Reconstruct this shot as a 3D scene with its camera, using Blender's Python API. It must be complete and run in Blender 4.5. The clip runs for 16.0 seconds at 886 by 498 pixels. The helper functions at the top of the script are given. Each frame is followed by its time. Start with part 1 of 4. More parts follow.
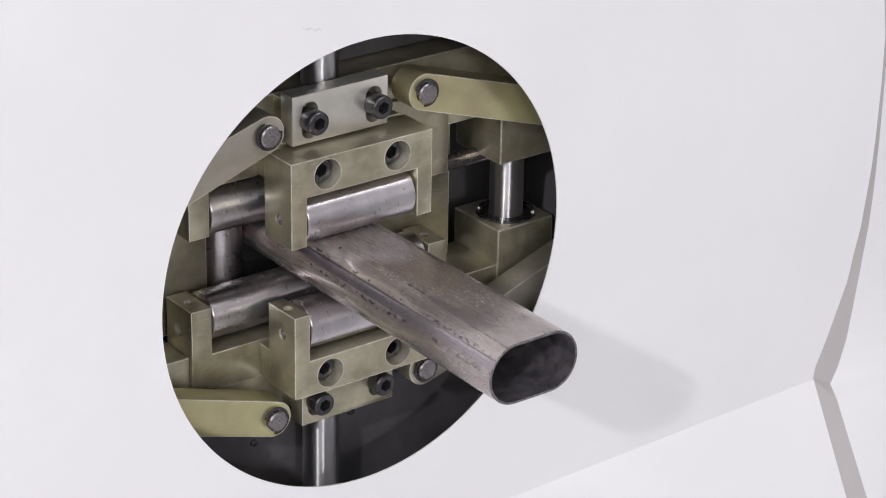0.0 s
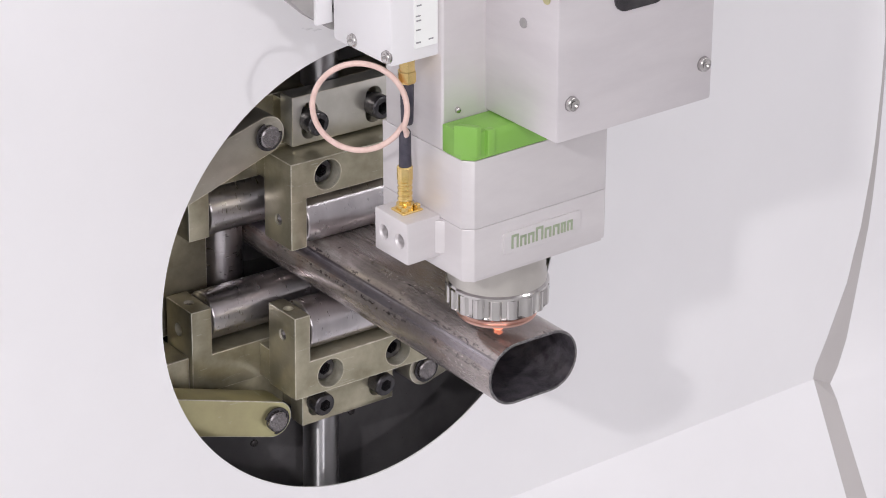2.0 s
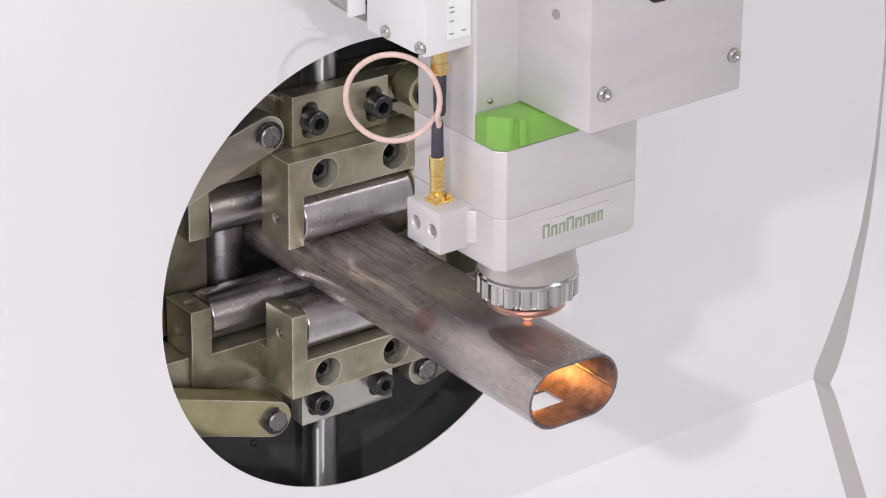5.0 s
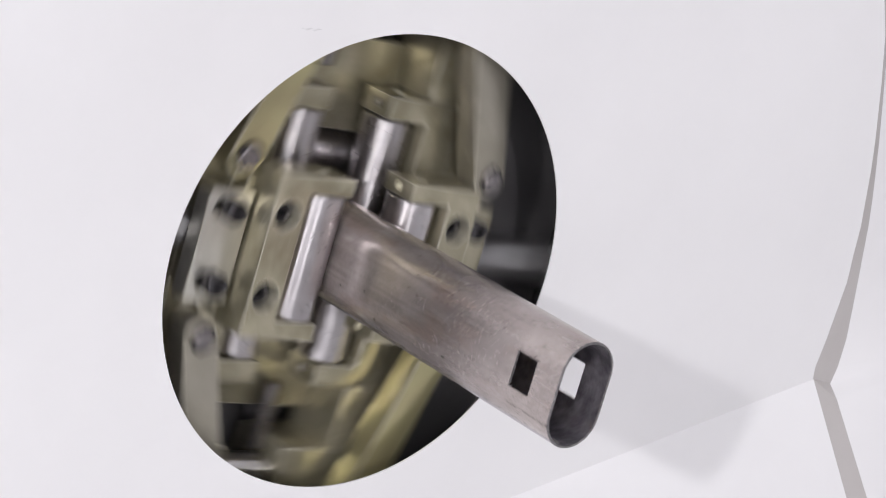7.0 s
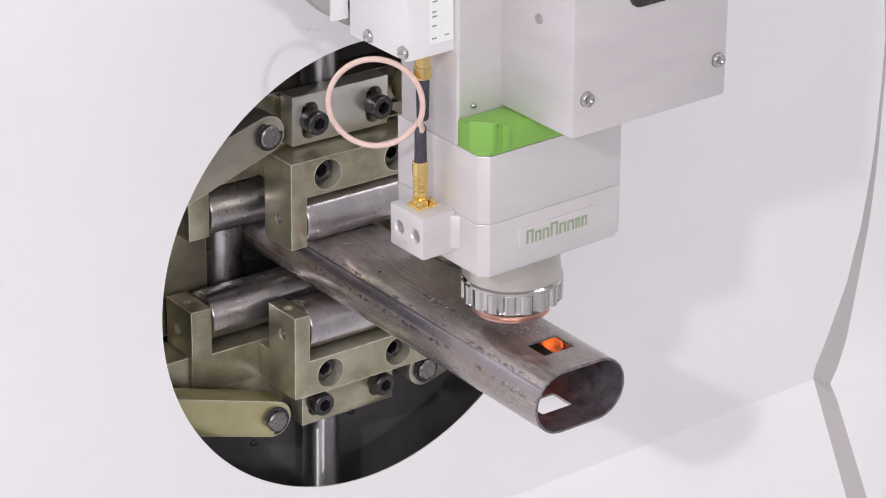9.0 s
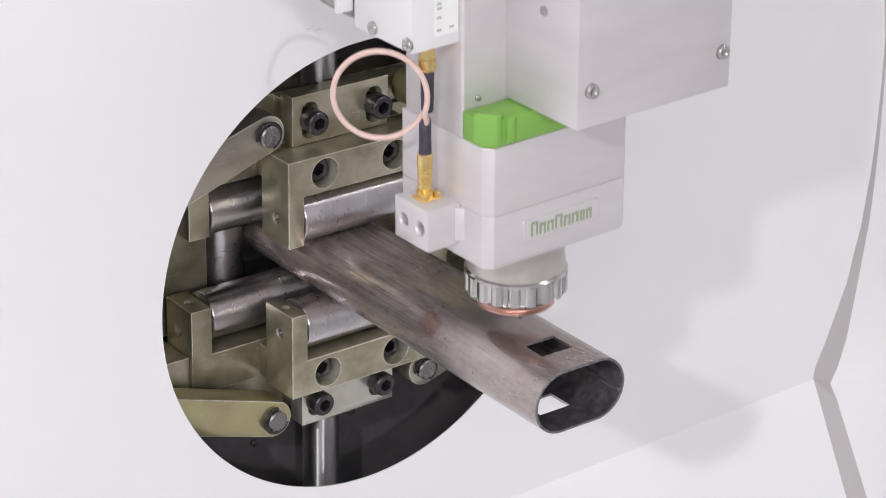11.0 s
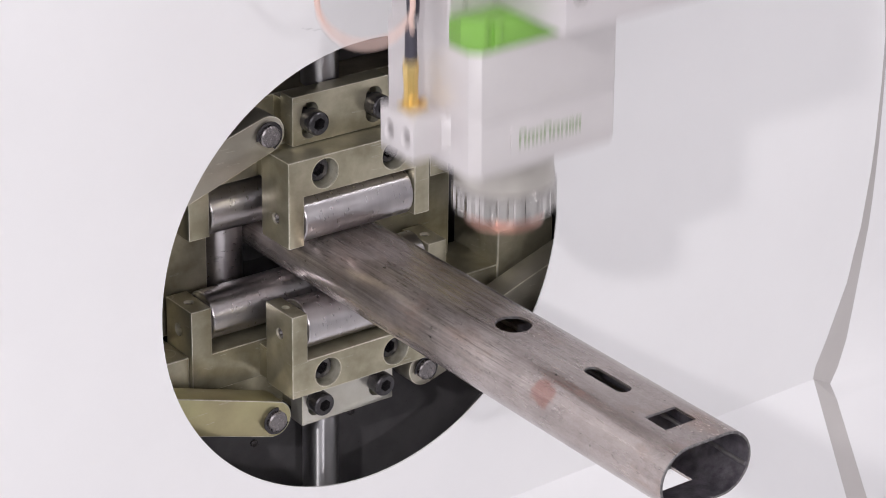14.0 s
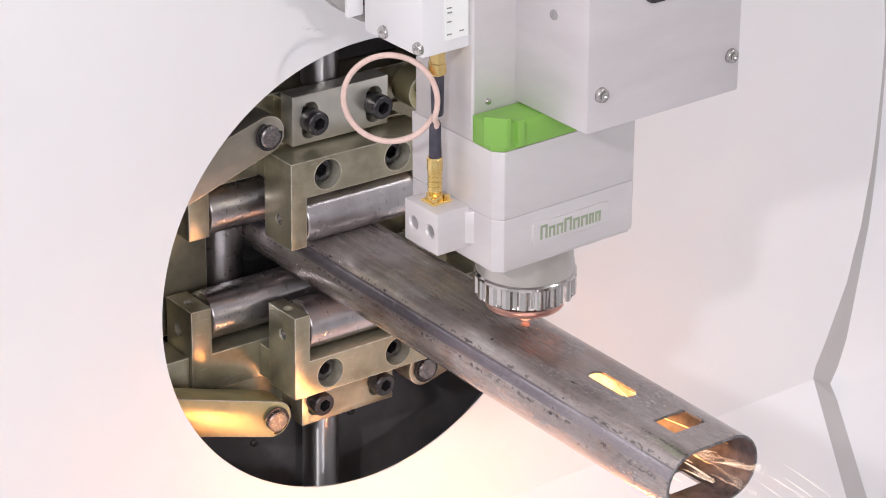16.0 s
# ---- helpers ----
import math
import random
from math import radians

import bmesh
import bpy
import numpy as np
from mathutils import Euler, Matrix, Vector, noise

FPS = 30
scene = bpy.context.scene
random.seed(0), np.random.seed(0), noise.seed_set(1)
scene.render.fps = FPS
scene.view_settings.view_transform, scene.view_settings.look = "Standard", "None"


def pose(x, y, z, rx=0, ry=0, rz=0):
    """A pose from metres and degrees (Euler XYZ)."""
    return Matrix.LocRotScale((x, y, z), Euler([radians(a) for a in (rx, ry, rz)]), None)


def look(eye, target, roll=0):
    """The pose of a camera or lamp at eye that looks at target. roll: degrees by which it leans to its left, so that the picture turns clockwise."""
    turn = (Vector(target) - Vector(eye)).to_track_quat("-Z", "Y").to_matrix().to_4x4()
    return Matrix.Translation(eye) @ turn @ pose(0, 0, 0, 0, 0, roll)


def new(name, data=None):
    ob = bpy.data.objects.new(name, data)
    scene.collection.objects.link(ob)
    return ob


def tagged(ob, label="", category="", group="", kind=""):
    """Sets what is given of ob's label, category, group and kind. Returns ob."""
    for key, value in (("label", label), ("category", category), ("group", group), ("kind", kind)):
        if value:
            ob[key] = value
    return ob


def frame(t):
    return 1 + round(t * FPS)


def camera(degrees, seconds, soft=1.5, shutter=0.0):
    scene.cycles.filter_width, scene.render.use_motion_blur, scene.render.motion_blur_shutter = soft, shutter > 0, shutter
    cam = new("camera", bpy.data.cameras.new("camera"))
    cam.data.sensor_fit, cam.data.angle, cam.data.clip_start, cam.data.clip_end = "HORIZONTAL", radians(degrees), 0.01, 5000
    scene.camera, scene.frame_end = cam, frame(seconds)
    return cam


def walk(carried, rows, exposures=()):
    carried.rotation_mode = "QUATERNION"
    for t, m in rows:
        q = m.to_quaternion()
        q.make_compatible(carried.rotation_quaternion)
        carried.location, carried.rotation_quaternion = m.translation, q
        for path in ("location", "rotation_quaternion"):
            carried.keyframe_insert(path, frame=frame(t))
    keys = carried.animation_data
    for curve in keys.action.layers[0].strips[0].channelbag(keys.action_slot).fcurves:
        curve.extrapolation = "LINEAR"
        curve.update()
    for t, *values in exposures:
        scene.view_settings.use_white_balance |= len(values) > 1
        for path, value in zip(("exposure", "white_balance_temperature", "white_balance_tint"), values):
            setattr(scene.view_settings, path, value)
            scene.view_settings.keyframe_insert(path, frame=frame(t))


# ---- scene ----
# The machine's front panel is the plane y = 0; the feed hole's centre is x = 0, z = H. Sizes in the code are millimetres.
H = 1.0
MM = 0.001
AXIS_X, AXIS_Z = -1.2, -0.9        # turning axis of chuck and tube, from the hole's centre
CUT_Y = -112.0                     # the laser's axis before the panel

cam = camera(19.393, 16.0, 1.0, 0.3)
VIEW = pose(-0.6419, -0.9199, H + 0.5388, 64.704, 0, -36.681) @ pose(0, 0, 0, 0, 0, -0.076)
walk(cam, [(0.0, VIEW), (16.0, VIEW)], [(0.0, 0.0, 6400, 8.5), (0.3, 0.0, 6400, 8.5), (0.8, 0.0, 6470, 10), (2.2, 0.0, 6470, 10), (2.9, 0.0, 6405, 8.5), (3.8, 0.0, 6405, 8.5), (4.4, 0.0, 6470, 10), (5.9, 0.0, 6470, 10), (6.5, 0.0, 6405, 8.5), (7.6, 0.0, 6405, 8.5),
     (8.2, 0.0, 6470, 10), (9.1, 0.0, 6470, 10), (9.7, 0.0, 6405, 8.5), (10.6, 0.0, 6405, 8.5), (11.3, 0.0, 6480, 10), (11.7, 0.0, 6520, 10), (12.0, 0.0, 6640, 10), (12.35, 0.0, 6460, 10), (14.0, 0.0, 6480, 10), (14.6, 0.0, 6405, 8.5), (15.6, 0.0, 6405, 8.5), (15.95, 0.0, 6470, 10), (16.0, 0.0, 6480, 10)])

# ---- light ----
world = bpy.data.worlds.new("workshop_light")
scene.world = world
world.use_nodes = True
world.node_tree.nodes["Background"].inputs["Color"].default_value = (0.9, 0.92, 1.0, 1)
world.node_tree.nodes["Background"].inputs["Strength"].default_value = 0.25


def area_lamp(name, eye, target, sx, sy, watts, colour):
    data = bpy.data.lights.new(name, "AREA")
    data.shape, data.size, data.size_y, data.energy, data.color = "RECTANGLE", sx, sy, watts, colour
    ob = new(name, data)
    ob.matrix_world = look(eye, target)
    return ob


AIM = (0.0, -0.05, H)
# out of view: key and front set by cast shadows, ceiling by roller highlights
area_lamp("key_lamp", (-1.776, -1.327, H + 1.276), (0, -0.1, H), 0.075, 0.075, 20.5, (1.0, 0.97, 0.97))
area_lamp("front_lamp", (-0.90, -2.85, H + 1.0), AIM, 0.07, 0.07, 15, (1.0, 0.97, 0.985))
# wide fill added for evenness, no such source in view
area_lamp("added_soft_fill", (-1.45, -2.45, H + 1.05), AIM, 1.9, 1.6, 19.4, (1.0, 0.965, 0.99))
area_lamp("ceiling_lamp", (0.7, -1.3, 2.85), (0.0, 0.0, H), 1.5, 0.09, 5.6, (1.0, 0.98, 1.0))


# ---- materials ----
def material(name):
    m = bpy.data.materials.new(name)
    m.use_nodes = True
    t = m.node_tree
    return m, t.nodes, t.links, t.nodes["Principled BSDF"]


def surface(name, low, high, rough, metal=0.0, scale=40.0, stretch=(1, 1, 1), bump=0.05, fine=900.0, rough_span=0.12, coat=0.0, scuffs=0.0):
    """Two scales of variation: blotches between two colours, and fine grain as relief and roughness."""
    m, n, l, b = material(name)
    co = n.new("ShaderNodeTexCoord")
    mp = n.new("ShaderNodeMapping")
    mp.inputs["Scale"].default_value = stretch
    l.new(co.outputs["Object"], mp.inputs["Vector"])
    blot = n.new("ShaderNodeTexNoise")
    blot.inputs["Scale"].default_value, blot.inputs["Detail"].default_value, blot.inputs["Roughness"].default_value = scale, 6, 0.6
    l.new(mp.outputs[0], blot.inputs["Vector"])
    mix = n.new("ShaderNodeMix")
    mix.data_type = "RGBA"
    mix.inputs["A"].default_value, mix.inputs["B"].default_value = (*low, 1), (*high, 1)
    ramp = n.new("ShaderNodeMapRange")
    ramp.inputs["From Min"].default_value, ramp.inputs["From Max"].default_value = 0.36, 0.64
    l.new(blot.outputs["Fac"], ramp.inputs["Value"])
    l.new(ramp.outputs[0], mix.inputs["Factor"])
    colour = mix.outputs["Result"]
    # fine pale scuff marks in two directions, here and there
    for turn_, seed in ((0.5, 3.1), (-0.9, 7.7)) if scuffs else ():
        tilt = n.new("ShaderNodeMapping")
        tilt.inputs["Rotation"].default_value, tilt.inputs["Location"].default_value = (0, turn_, 0.3), (seed, seed, seed)
        tilt.inputs["Scale"].default_value = (1, 1, 9)
        l.new(co.outputs["Object"], tilt.inputs["Vector"])
        line = n.new("ShaderNodeTexNoise")
        line.inputs["Scale"].default_value, line.inputs["Detail"].default_value = 55, 1
        l.new(tilt.outputs[0], line.inputs["Vector"])
        off = n.new("ShaderNodeMath")
        off.operation = "COMPARE"
        off.inputs[1].default_value, off.inputs[2].default_value = 0.735, 0.010
        l.new(line.outputs["Fac"], off.inputs[0])
        amount = n.new("ShaderNodeMath")
        amount.operation = "MULTIPLY"
        l.new(off.outputs[0], amount.inputs[0])
        amount.inputs[1].default_value = scuffs
        over = n.new("ShaderNodeMix")
        over.data_type = "RGBA"
        l.new(amount.outputs[0], over.inputs["Factor"])
        l.new(colour, over.inputs["A"])
        over.inputs["B"].default_value = (0.72, 0.70, 0.62, 1)
        colour = over.outputs["Result"]
    l.new(colour, b.inputs["Base Color"])
    grain = n.new("ShaderNodeTexNoise")
    grain.inputs["Scale"].default_value, grain.inputs["Detail"].default_value = fine, 3
    l.new(mp.outputs[0], grain.inputs["Vector"])
    rr = n.new("ShaderNodeMapRange")
    rr.inputs["To Min"].default_value, rr.inputs["To Max"].default_value = rough - rough_span / 2, rough + rough_span / 2
    l.new(grain.outputs["Fac"], rr.inputs["Value"])
    l.new(rr.outputs[0], b.inputs["Roughness"])
    if bump:
        bp = n.new("ShaderNodeBump")
        bp.inputs["Strength"].default_value, bp.inputs["Distance"].default_value = bump, 0.0004
        l.new(grain.outputs["Fac"], bp.inputs["Height"])
        l.new(bp.outputs[0], b.inputs["Normal"])
    b.inputs["Metallic"].default_value = metal
    b.inputs["Coat Weight"].default_value = coat
    return m


def glow(name, colour, strength, sampling="AUTO"):
    m, n, l, b = material(name)
    b.inputs["Base Color"].default_value = (0.02, 0.02, 0.02, 1)
    b.inputs["Emission Color"].default_value = (*colour, 1)
    b.inputs["Emission Strength"].default_value = strength
    m.cycles.emission_sampling = sampling
    return m


PANEL = surface("white_enamel", (0.80, 0.79, 0.81), (0.83, 0.82, 0.84), 0.42, scale=6, bump=0.02, fine=500)
OLIVE = surface("olive_plated_steel", (0.315, 0.288, 0.205), (0.52, 0.483, 0.365), 0.30, 0.71, scale=42, bump=0.006, fine=600, rough_span=0.05, scuffs=0.34)
YELLOW = surface("yellow_plated_steel", (0.44, 0.385, 0.235), (0.60, 0.57, 0.315), 0.31, 0.74, scale=18, bump=0.006, fine=600, rough_span=0.05, scuffs=0.34)
PALE = surface("pale_plated_steel", (0.58, 0.56, 0.50), (0.72, 0.70, 0.645), 0.28, 0.8, scale=36, bump=0.0, fine=600, rough_span=0.02, scuffs=0.34)
ROLLER = surface("ground_steel", (0.45, 0.425, 0.44), (0.57, 0.545, 0.56), 0.29, 0.97, scale=60, stretch=(1, 0.25, 0.25), bump=0.0, fine=900, rough_span=0.1)
ROLLER_Z = surface("ground_steel_upright", (0.45, 0.425, 0.44), (0.57, 0.545, 0.56), 0.29, 0.97, scale=60, stretch=(0.25, 0.25, 1), bump=0.0, fine=900, rough_span=0.1)
SHAFT = surface("chromed_steel", (0.62, 0.61, 0.63), (0.66, 0.65, 0.67), 0.36, 0.97, scale=20, bump=0.0, rough_span=0.01)


def lathe_ground(m, axis, amount):
    """Grinding marks that run round an axis."""
    n, l = m.node_tree.nodes, m.node_tree.links
    tan = n.new("ShaderNodeTangent")
    tan.direction_type, tan.axis = "RADIAL", axis
    n["Principled BSDF"].inputs["Anisotropic"].default_value = amount
    n["Principled BSDF"].inputs["Anisotropic Rotation"].default_value = 0.25
    l.new(tan.outputs[0], n["Principled BSDF"].inputs["Tangent"])


lathe_ground(ROLLER, "X", 0.85)
lathe_ground(ROLLER_Z, "Z", 0.85)
lathe_ground(SHAFT, "Z", 1.0)
BLACK = surface("black_oxide_steel", (0.05, 0.047, 0.052), (0.095, 0.09, 0.096), 0.24, 0.7, scale=120, bump=0.0)
PIN = surface("dull_pin_steel", (0.22, 0.205, 0.21), (0.27, 0.25, 0.255), 0.27, 0.85, scale=30, bump=0.0, rough_span=0.04)
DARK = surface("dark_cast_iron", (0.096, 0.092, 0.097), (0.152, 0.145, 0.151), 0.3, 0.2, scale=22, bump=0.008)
ALU = surface("bead_blasted_aluminium", (0.635, 0.605, 0.617), (0.69, 0.66, 0.67), 0.42, 0.36, scale=20, stretch=(1, 1, 3), bump=0.05, fine=2500)
DRIVE = surface("grey_anodised_aluminium", (0.60, 0.568, 0.588), (0.66, 0.628, 0.645), 0.42, 0.3, scale=14, stretch=(1, 1, 4), bump=0.04, fine=2500)
NECK = surface("warm_grey_aluminium", (0.50, 0.475, 0.445), (0.57, 0.545, 0.515), 0.36, 0.6, scale=24, bump=0.03, fine=2000)
WHITE = surface("white_painted_metal", (0.74, 0.73, 0.75), (0.78, 0.77, 0.79), 0.45, scale=8, bump=0.02)
NICKEL = surface("turned_nickel", (0.52, 0.50, 0.49), (0.61, 0.59, 0.58), 0.13, 1.0, scale=60, bump=0.02)
GOLD = surface("gold_plated_brass", (0.78, 0.56, 0.2), (0.86, 0.66, 0.3), 0.25, 1.0, scale=200, bump=0.0)
COPPER = surface("copper_nozzle", (0.58, 0.34, 0.28), (0.68, 0.42, 0.35), 0.3, 1.0, scale=100, bump=0.03)
GREEN = surface("lime_green_plastic", (0.20, 0.42, 0.075), (0.225, 0.455, 0.09), 0.38, scale=10, bump=0.02)
PINK = surface("pink_cable_jacket", (0.66, 0.47, 0.42), (0.74, 0.55, 0.50), 0.4, scale=300, bump=0.2, fine=1500)
SLEEVE = surface("dark_shrink_sleeve", (0.03, 0.028, 0.045), (0.06, 0.055, 0.075), 0.5, scale=200, bump=0.05)
PAPER = surface("white_label", (0.80, 0.81, 0.80), (0.84, 0.85, 0.84), 0.5, scale=30, bump=0.0)
INK = surface("grey_print", (0.25, 0.25, 0.26), (0.3, 0.3, 0.31), 0.6, scale=30, bump=0.0)
GREENINK = surface("green_print", (0.27, 0.32, 0.22), (0.33, 0.38, 0.27), 0.5, scale=200, bump=0.0)
ARMGREY = surface("grey_plated_steel", (0.37, 0.345, 0.285), (0.48, 0.45, 0.385), 0.34, 0.74, scale=30, bump=0.006, fine=600, rough_span=0.05, scuffs=0.34)
CAST = surface("grey_cast_bracket", (0.34, 0.325, 0.325), (0.42, 0.405, 0.40), 0.5, 0.3, scale=60, bump=0.05)
WORN = surface("worn_bright_edge", (0.56, 0.53, 0.42), (0.84, 0.81, 0.71), 0.30, 0.7, scale=160, bump=0.03, fine=1500)
FLOOR = surface("pale_floor_paint", (0.55, 0.55, 0.55), (0.64, 0.64, 0.64), 0.5, scale=4, bump=0.05)
WALLPAINT = surface("white_wall_paint", (0.74, 0.735, 0.745), (0.78, 0.775, 0.785), 0.6, scale=3, bump=0.03)
FLAME = glow("white_hot_glow", (1.0, 0.66, 0.30), 100.0)
SPARK = glow("spark_light", (1.0, 0.80, 0.62), 5.0, "NONE")
FAN = glow("spark_fan_light", (1.0, 0.60, 0.32), 105.0)
THROUGH_JET = glow("through_jet_light", (1.0, 0.38, 0.13), 3900.0)


def ember_glow():
    """Cooling slag: hot cores in a duller crust."""
    m = glow("ember_light", (1.0, 0.17, 0.03), 3.0)
    n, l = m.node_tree.nodes, m.node_tree.links
    co, spots, heat = n.new("ShaderNodeTexCoord"), n.new("ShaderNodeTexNoise"), n.new("ShaderNodeMapRange")
    spots.inputs["Scale"].default_value = 170
    heat.inputs["From Min"].default_value, heat.inputs["From Max"].default_value = 0.30, 0.70
    heat.inputs["To Min"].default_value, heat.inputs["To Max"].default_value = 0.25, 2.6
    l.new(co.outputs["Object"], spots.inputs["Vector"])
    l.new(spots.outputs["Fac"], heat.inputs["Value"])
    l.new(heat.outputs[0], n["Principled BSDF"].inputs["Emission Strength"])
    return m


EMBER = ember_glow()
JET = glow("molten_light", (1.0, 0.36, 0.08), 30.0)
STREAM = glow("spark_stream_light", (1.0, 0.50, 0.16), 10.0)
INNER = glow("inner_flame_light", (1.0, 0.42, 0.12), 46.0)
HOTSPOT = glow("melt_spot_light", (1.0, 0.30, 0.17), 1.9)
SCUFF = surface("grey_scuff", (0.60, 0.60, 0.61), (0.78, 0.77, 0.79), 0.5, scale=300, bump=0.0)
# shade on the white folds, painted as a grey base colour
FOLD_SHADE = surface("shade_grey_enamel", (0.515, 0.485, 0.48), (0.555, 0.525, 0.52), 0.55, scale=12, bump=0.02)


def tube_steel():
    """Mill-scaled steel: streaks along the tube, brown rust bloom, dark specks, the chuck's dark reflection painted
    away from the cut end.
    """
    m, n, l, b = material("mill_scaled_steel")
    co = n.new("ShaderNodeTexCoord")

    def noise_at(stretch, scale, detail, lo, hi):
        mp = n.new("ShaderNodeMapping")
        mp.inputs["Scale"].default_value = stretch
        l.new(co.outputs["Object"], mp.inputs["Vector"])
        t = n.new("ShaderNodeTexNoise")
        t.inputs["Scale"].default_value, t.inputs["Detail"].default_value, t.inputs["Roughness"].default_value = scale, detail, 0.65
        l.new(mp.outputs[0], t.inputs["Vector"])
        r = n.new("ShaderNodeMapRange")
        r.inputs["From Min"].default_value, r.inputs["From Max"].default_value = lo, hi
        l.new(t.outputs["Fac"], r.inputs["Value"])
        return r.outputs[0]

    def mixed(f, a, c):
        x = n.new("ShaderNodeMix")
        x.data_type = "RGBA"
        l.new(f, x.inputs["Factor"])
        for key, v in (("A", a), ("B", c)):
            if isinstance(v, tuple):
                x.inputs[key].default_value = (*v, 1)
            else:
                l.new(v, x.inputs[key])
        return x.outputs["Result"]

    sep = n.new("ShaderNodeSeparateXYZ")
    l.new(co.outputs["Object"], sep.inputs[0])

    def maths(op, a, c=None):
        x = n.new("ShaderNodeMath")
        x.operation = op
        for i, v in enumerate((a, c)):
            if isinstance(v, (int, float)):
                x.inputs[i].default_value = v
            elif v is not None:
                l.new(v, x.inputs[i])
        return x.outputs[0]

    def ranged(v, lo, hi):
        r = n.new("ShaderNodeMapRange")
        r.interpolation_type = "SMOOTHSTEP"
        r.inputs["From Min"].default_value, r.inputs["From Max"].default_value = lo, hi
        l.new(v, r.inputs["Value"])
        return r.outputs[0]

    def band(x0, z0, half, soft):
        """1 along a line on the tube's skin, fading out at its sides."""
        dx, dz = maths("SUBTRACT", sep.outputs["X"], x0), maths("SUBTRACT", sep.outputs["Z"], z0)
        d = maths("SQRT", maths("ADD", maths("MULTIPLY", dx, dx), maths("MULTIPLY", dz, dz)))
        return ranged(d, half + soft, half)

    streak = noise_at((1, 0.03, 1), 560, 6, 0.46, 0.62)
    scratch = noise_at((1, 0.022, 1), 820, 6, 0.52, 0.64)
    pale = noise_at((1, 0.10, 1), 620, 4, 0.60, 0.68)
    cloud = noise_at((1, 0.5, 1), 30, 8, 0.40, 0.60)
    patch = noise_at((1, 0.22, 1), 46, 6, 0.50, 0.60)
    rust = noise_at((1, 0.30, 1), 60, 7, 0.54, 0.66)
    speck = noise_at((1, 0.5, 1), 460, 2, 0.715, 0.735)
    bite = noise_at((1, 0.6, 1), 800, 4, 0.35, 0.65)
    base = mixed(cloud, (0.56, 0.499, 0.478), (0.43, 0.374, 0.363))
    base = mixed(maths("MULTIPLY", bite, 0.12), base, (0.22, 0.20, 0.19))
    base = mixed(maths("MULTIPLY", patch, 0.20), base, (0.27, 0.245, 0.23))
    # handling grime: fine mottle everywhere
    mottle = noise_at((1, 0.6, 1), 230, 5, 0.46, 0.64)
    base = mixed(maths("MULTIPLY", mottle, 0.30), base, (0.30, 0.262, 0.245))
    # drawn streaks deepened toward the chuck: its dark reflection painted on the lower face
    below = maths("MULTIPLY", ranged(sep.outputs["Z"], 0.002, -0.006), ranged(sep.outputs["Y"], 0.05, 0.13))
    base = mixed(maths("MULTIPLY", scratch, maths("ADD", maths("MULTIPLY", below, 0.62), 0.07)), base, (0.13, 0.112, 0.105))
    drawn = noise_at((1, 0.05, 1), 210, 4, 0.48, 0.62)
    base = mixed(maths("MULTIPLY", maths("MULTIPLY", drawn, below), 0.45), base, (0.24, 0.20, 0.175))
    brown = maths("MULTIPLY", noise_at((1, 0.4, 1), 36, 6, 0.34, 0.58), ranged(sep.outputs["Y"], 0.10, 0.19))
    base = mixed(maths("MULTIPLY", brown, maths("ADD", maths("MULTIPLY", ranged(sep.outputs["Z"], 0.002, -0.006), 0.4), 0.1)), base, (0.235, 0.185, 0.155))
    smoke = noise_at((1, 0.7, 1), 42, 4, 0.48, 0.66)
    base = mixed(maths("MULTIPLY", smoke, 0.34), base, (0.27, 0.238, 0.235))
    worn = noise_at((1, 0.5, 1), 70, 5, 0.52, 0.62)
    base = mixed(maths("MULTIPLY", worn, 0.20), base, (0.58, 0.535, 0.52))
    smear = maths("MULTIPLY", noise_at((1, 0.45, 1), 95, 4, 0.57, 0.64), maths("MULTIPLY", ranged(sep.outputs["Z"], 0.004, 0.010), ranged(sep.outputs["Y"], 0.09, 0.12)))
    base = mixed(maths("MULTIPLY", smear, 0.6), base, (0.60, 0.565, 0.55))
    base = mixed(maths("MULTIPLY", rust, 0.36), base, (0.38, 0.25, 0.19))
    base = mixed(maths("MULTIPLY", pale, 0.16), base, (0.62, 0.59, 0.56))
    # blue-black scale along one shoulder of the tube, brown beneath it
    away = ranged(sep.outputs["Y"], 0.035, 0.10)
    seam = maths("MULTIPLY", maths("MULTIPLY", band(-0.0230, 0.0075, 0.0024, 0.0008), noise_at((1, 0.25, 1), 130, 5, 0.22, 0.44)), away)
    base = mixed(maths("MULTIPLY", seam, 0.86), base, (0.165, 0.15, 0.19))
    dull = maths("MULTIPLY", band(-0.0230, 0.0075, 0.0023, 0.0007), maths("SUBTRACT", 1.0, away))
    base = mixed(maths("MULTIPLY", dull, 0.66), base, (0.33, 0.305, 0.35))
    # thin bluish highlight on the shoulder, painted into the colour
    highlight_line = maths("MULTIPLY", maths("MULTIPLY", band(-0.0222, 0.0088, 0.0003, 0.0004), noise_at((1, 0.1, 1), 260, 3, 0.35, 0.55)), ranged(sep.outputs["Y"], 0.0, 0.01))
    base = mixed(maths("MULTIPLY", highlight_line, 0.45), base, (0.62, 0.60, 0.67))
    pits = noise_at((1, 0.6, 1), 520, 3, 0.55, 0.60)
    jag = maths("MULTIPLY", maths("MAXIMUM", band(-0.0208, 0.0104, 0.0005, 0.0007), band(-0.0246, 0.0034, 0.0006, 0.0009)), pits)
    base = mixed(maths("MULTIPLY", jag, 0.8), base, (0.05, 0.046, 0.055))
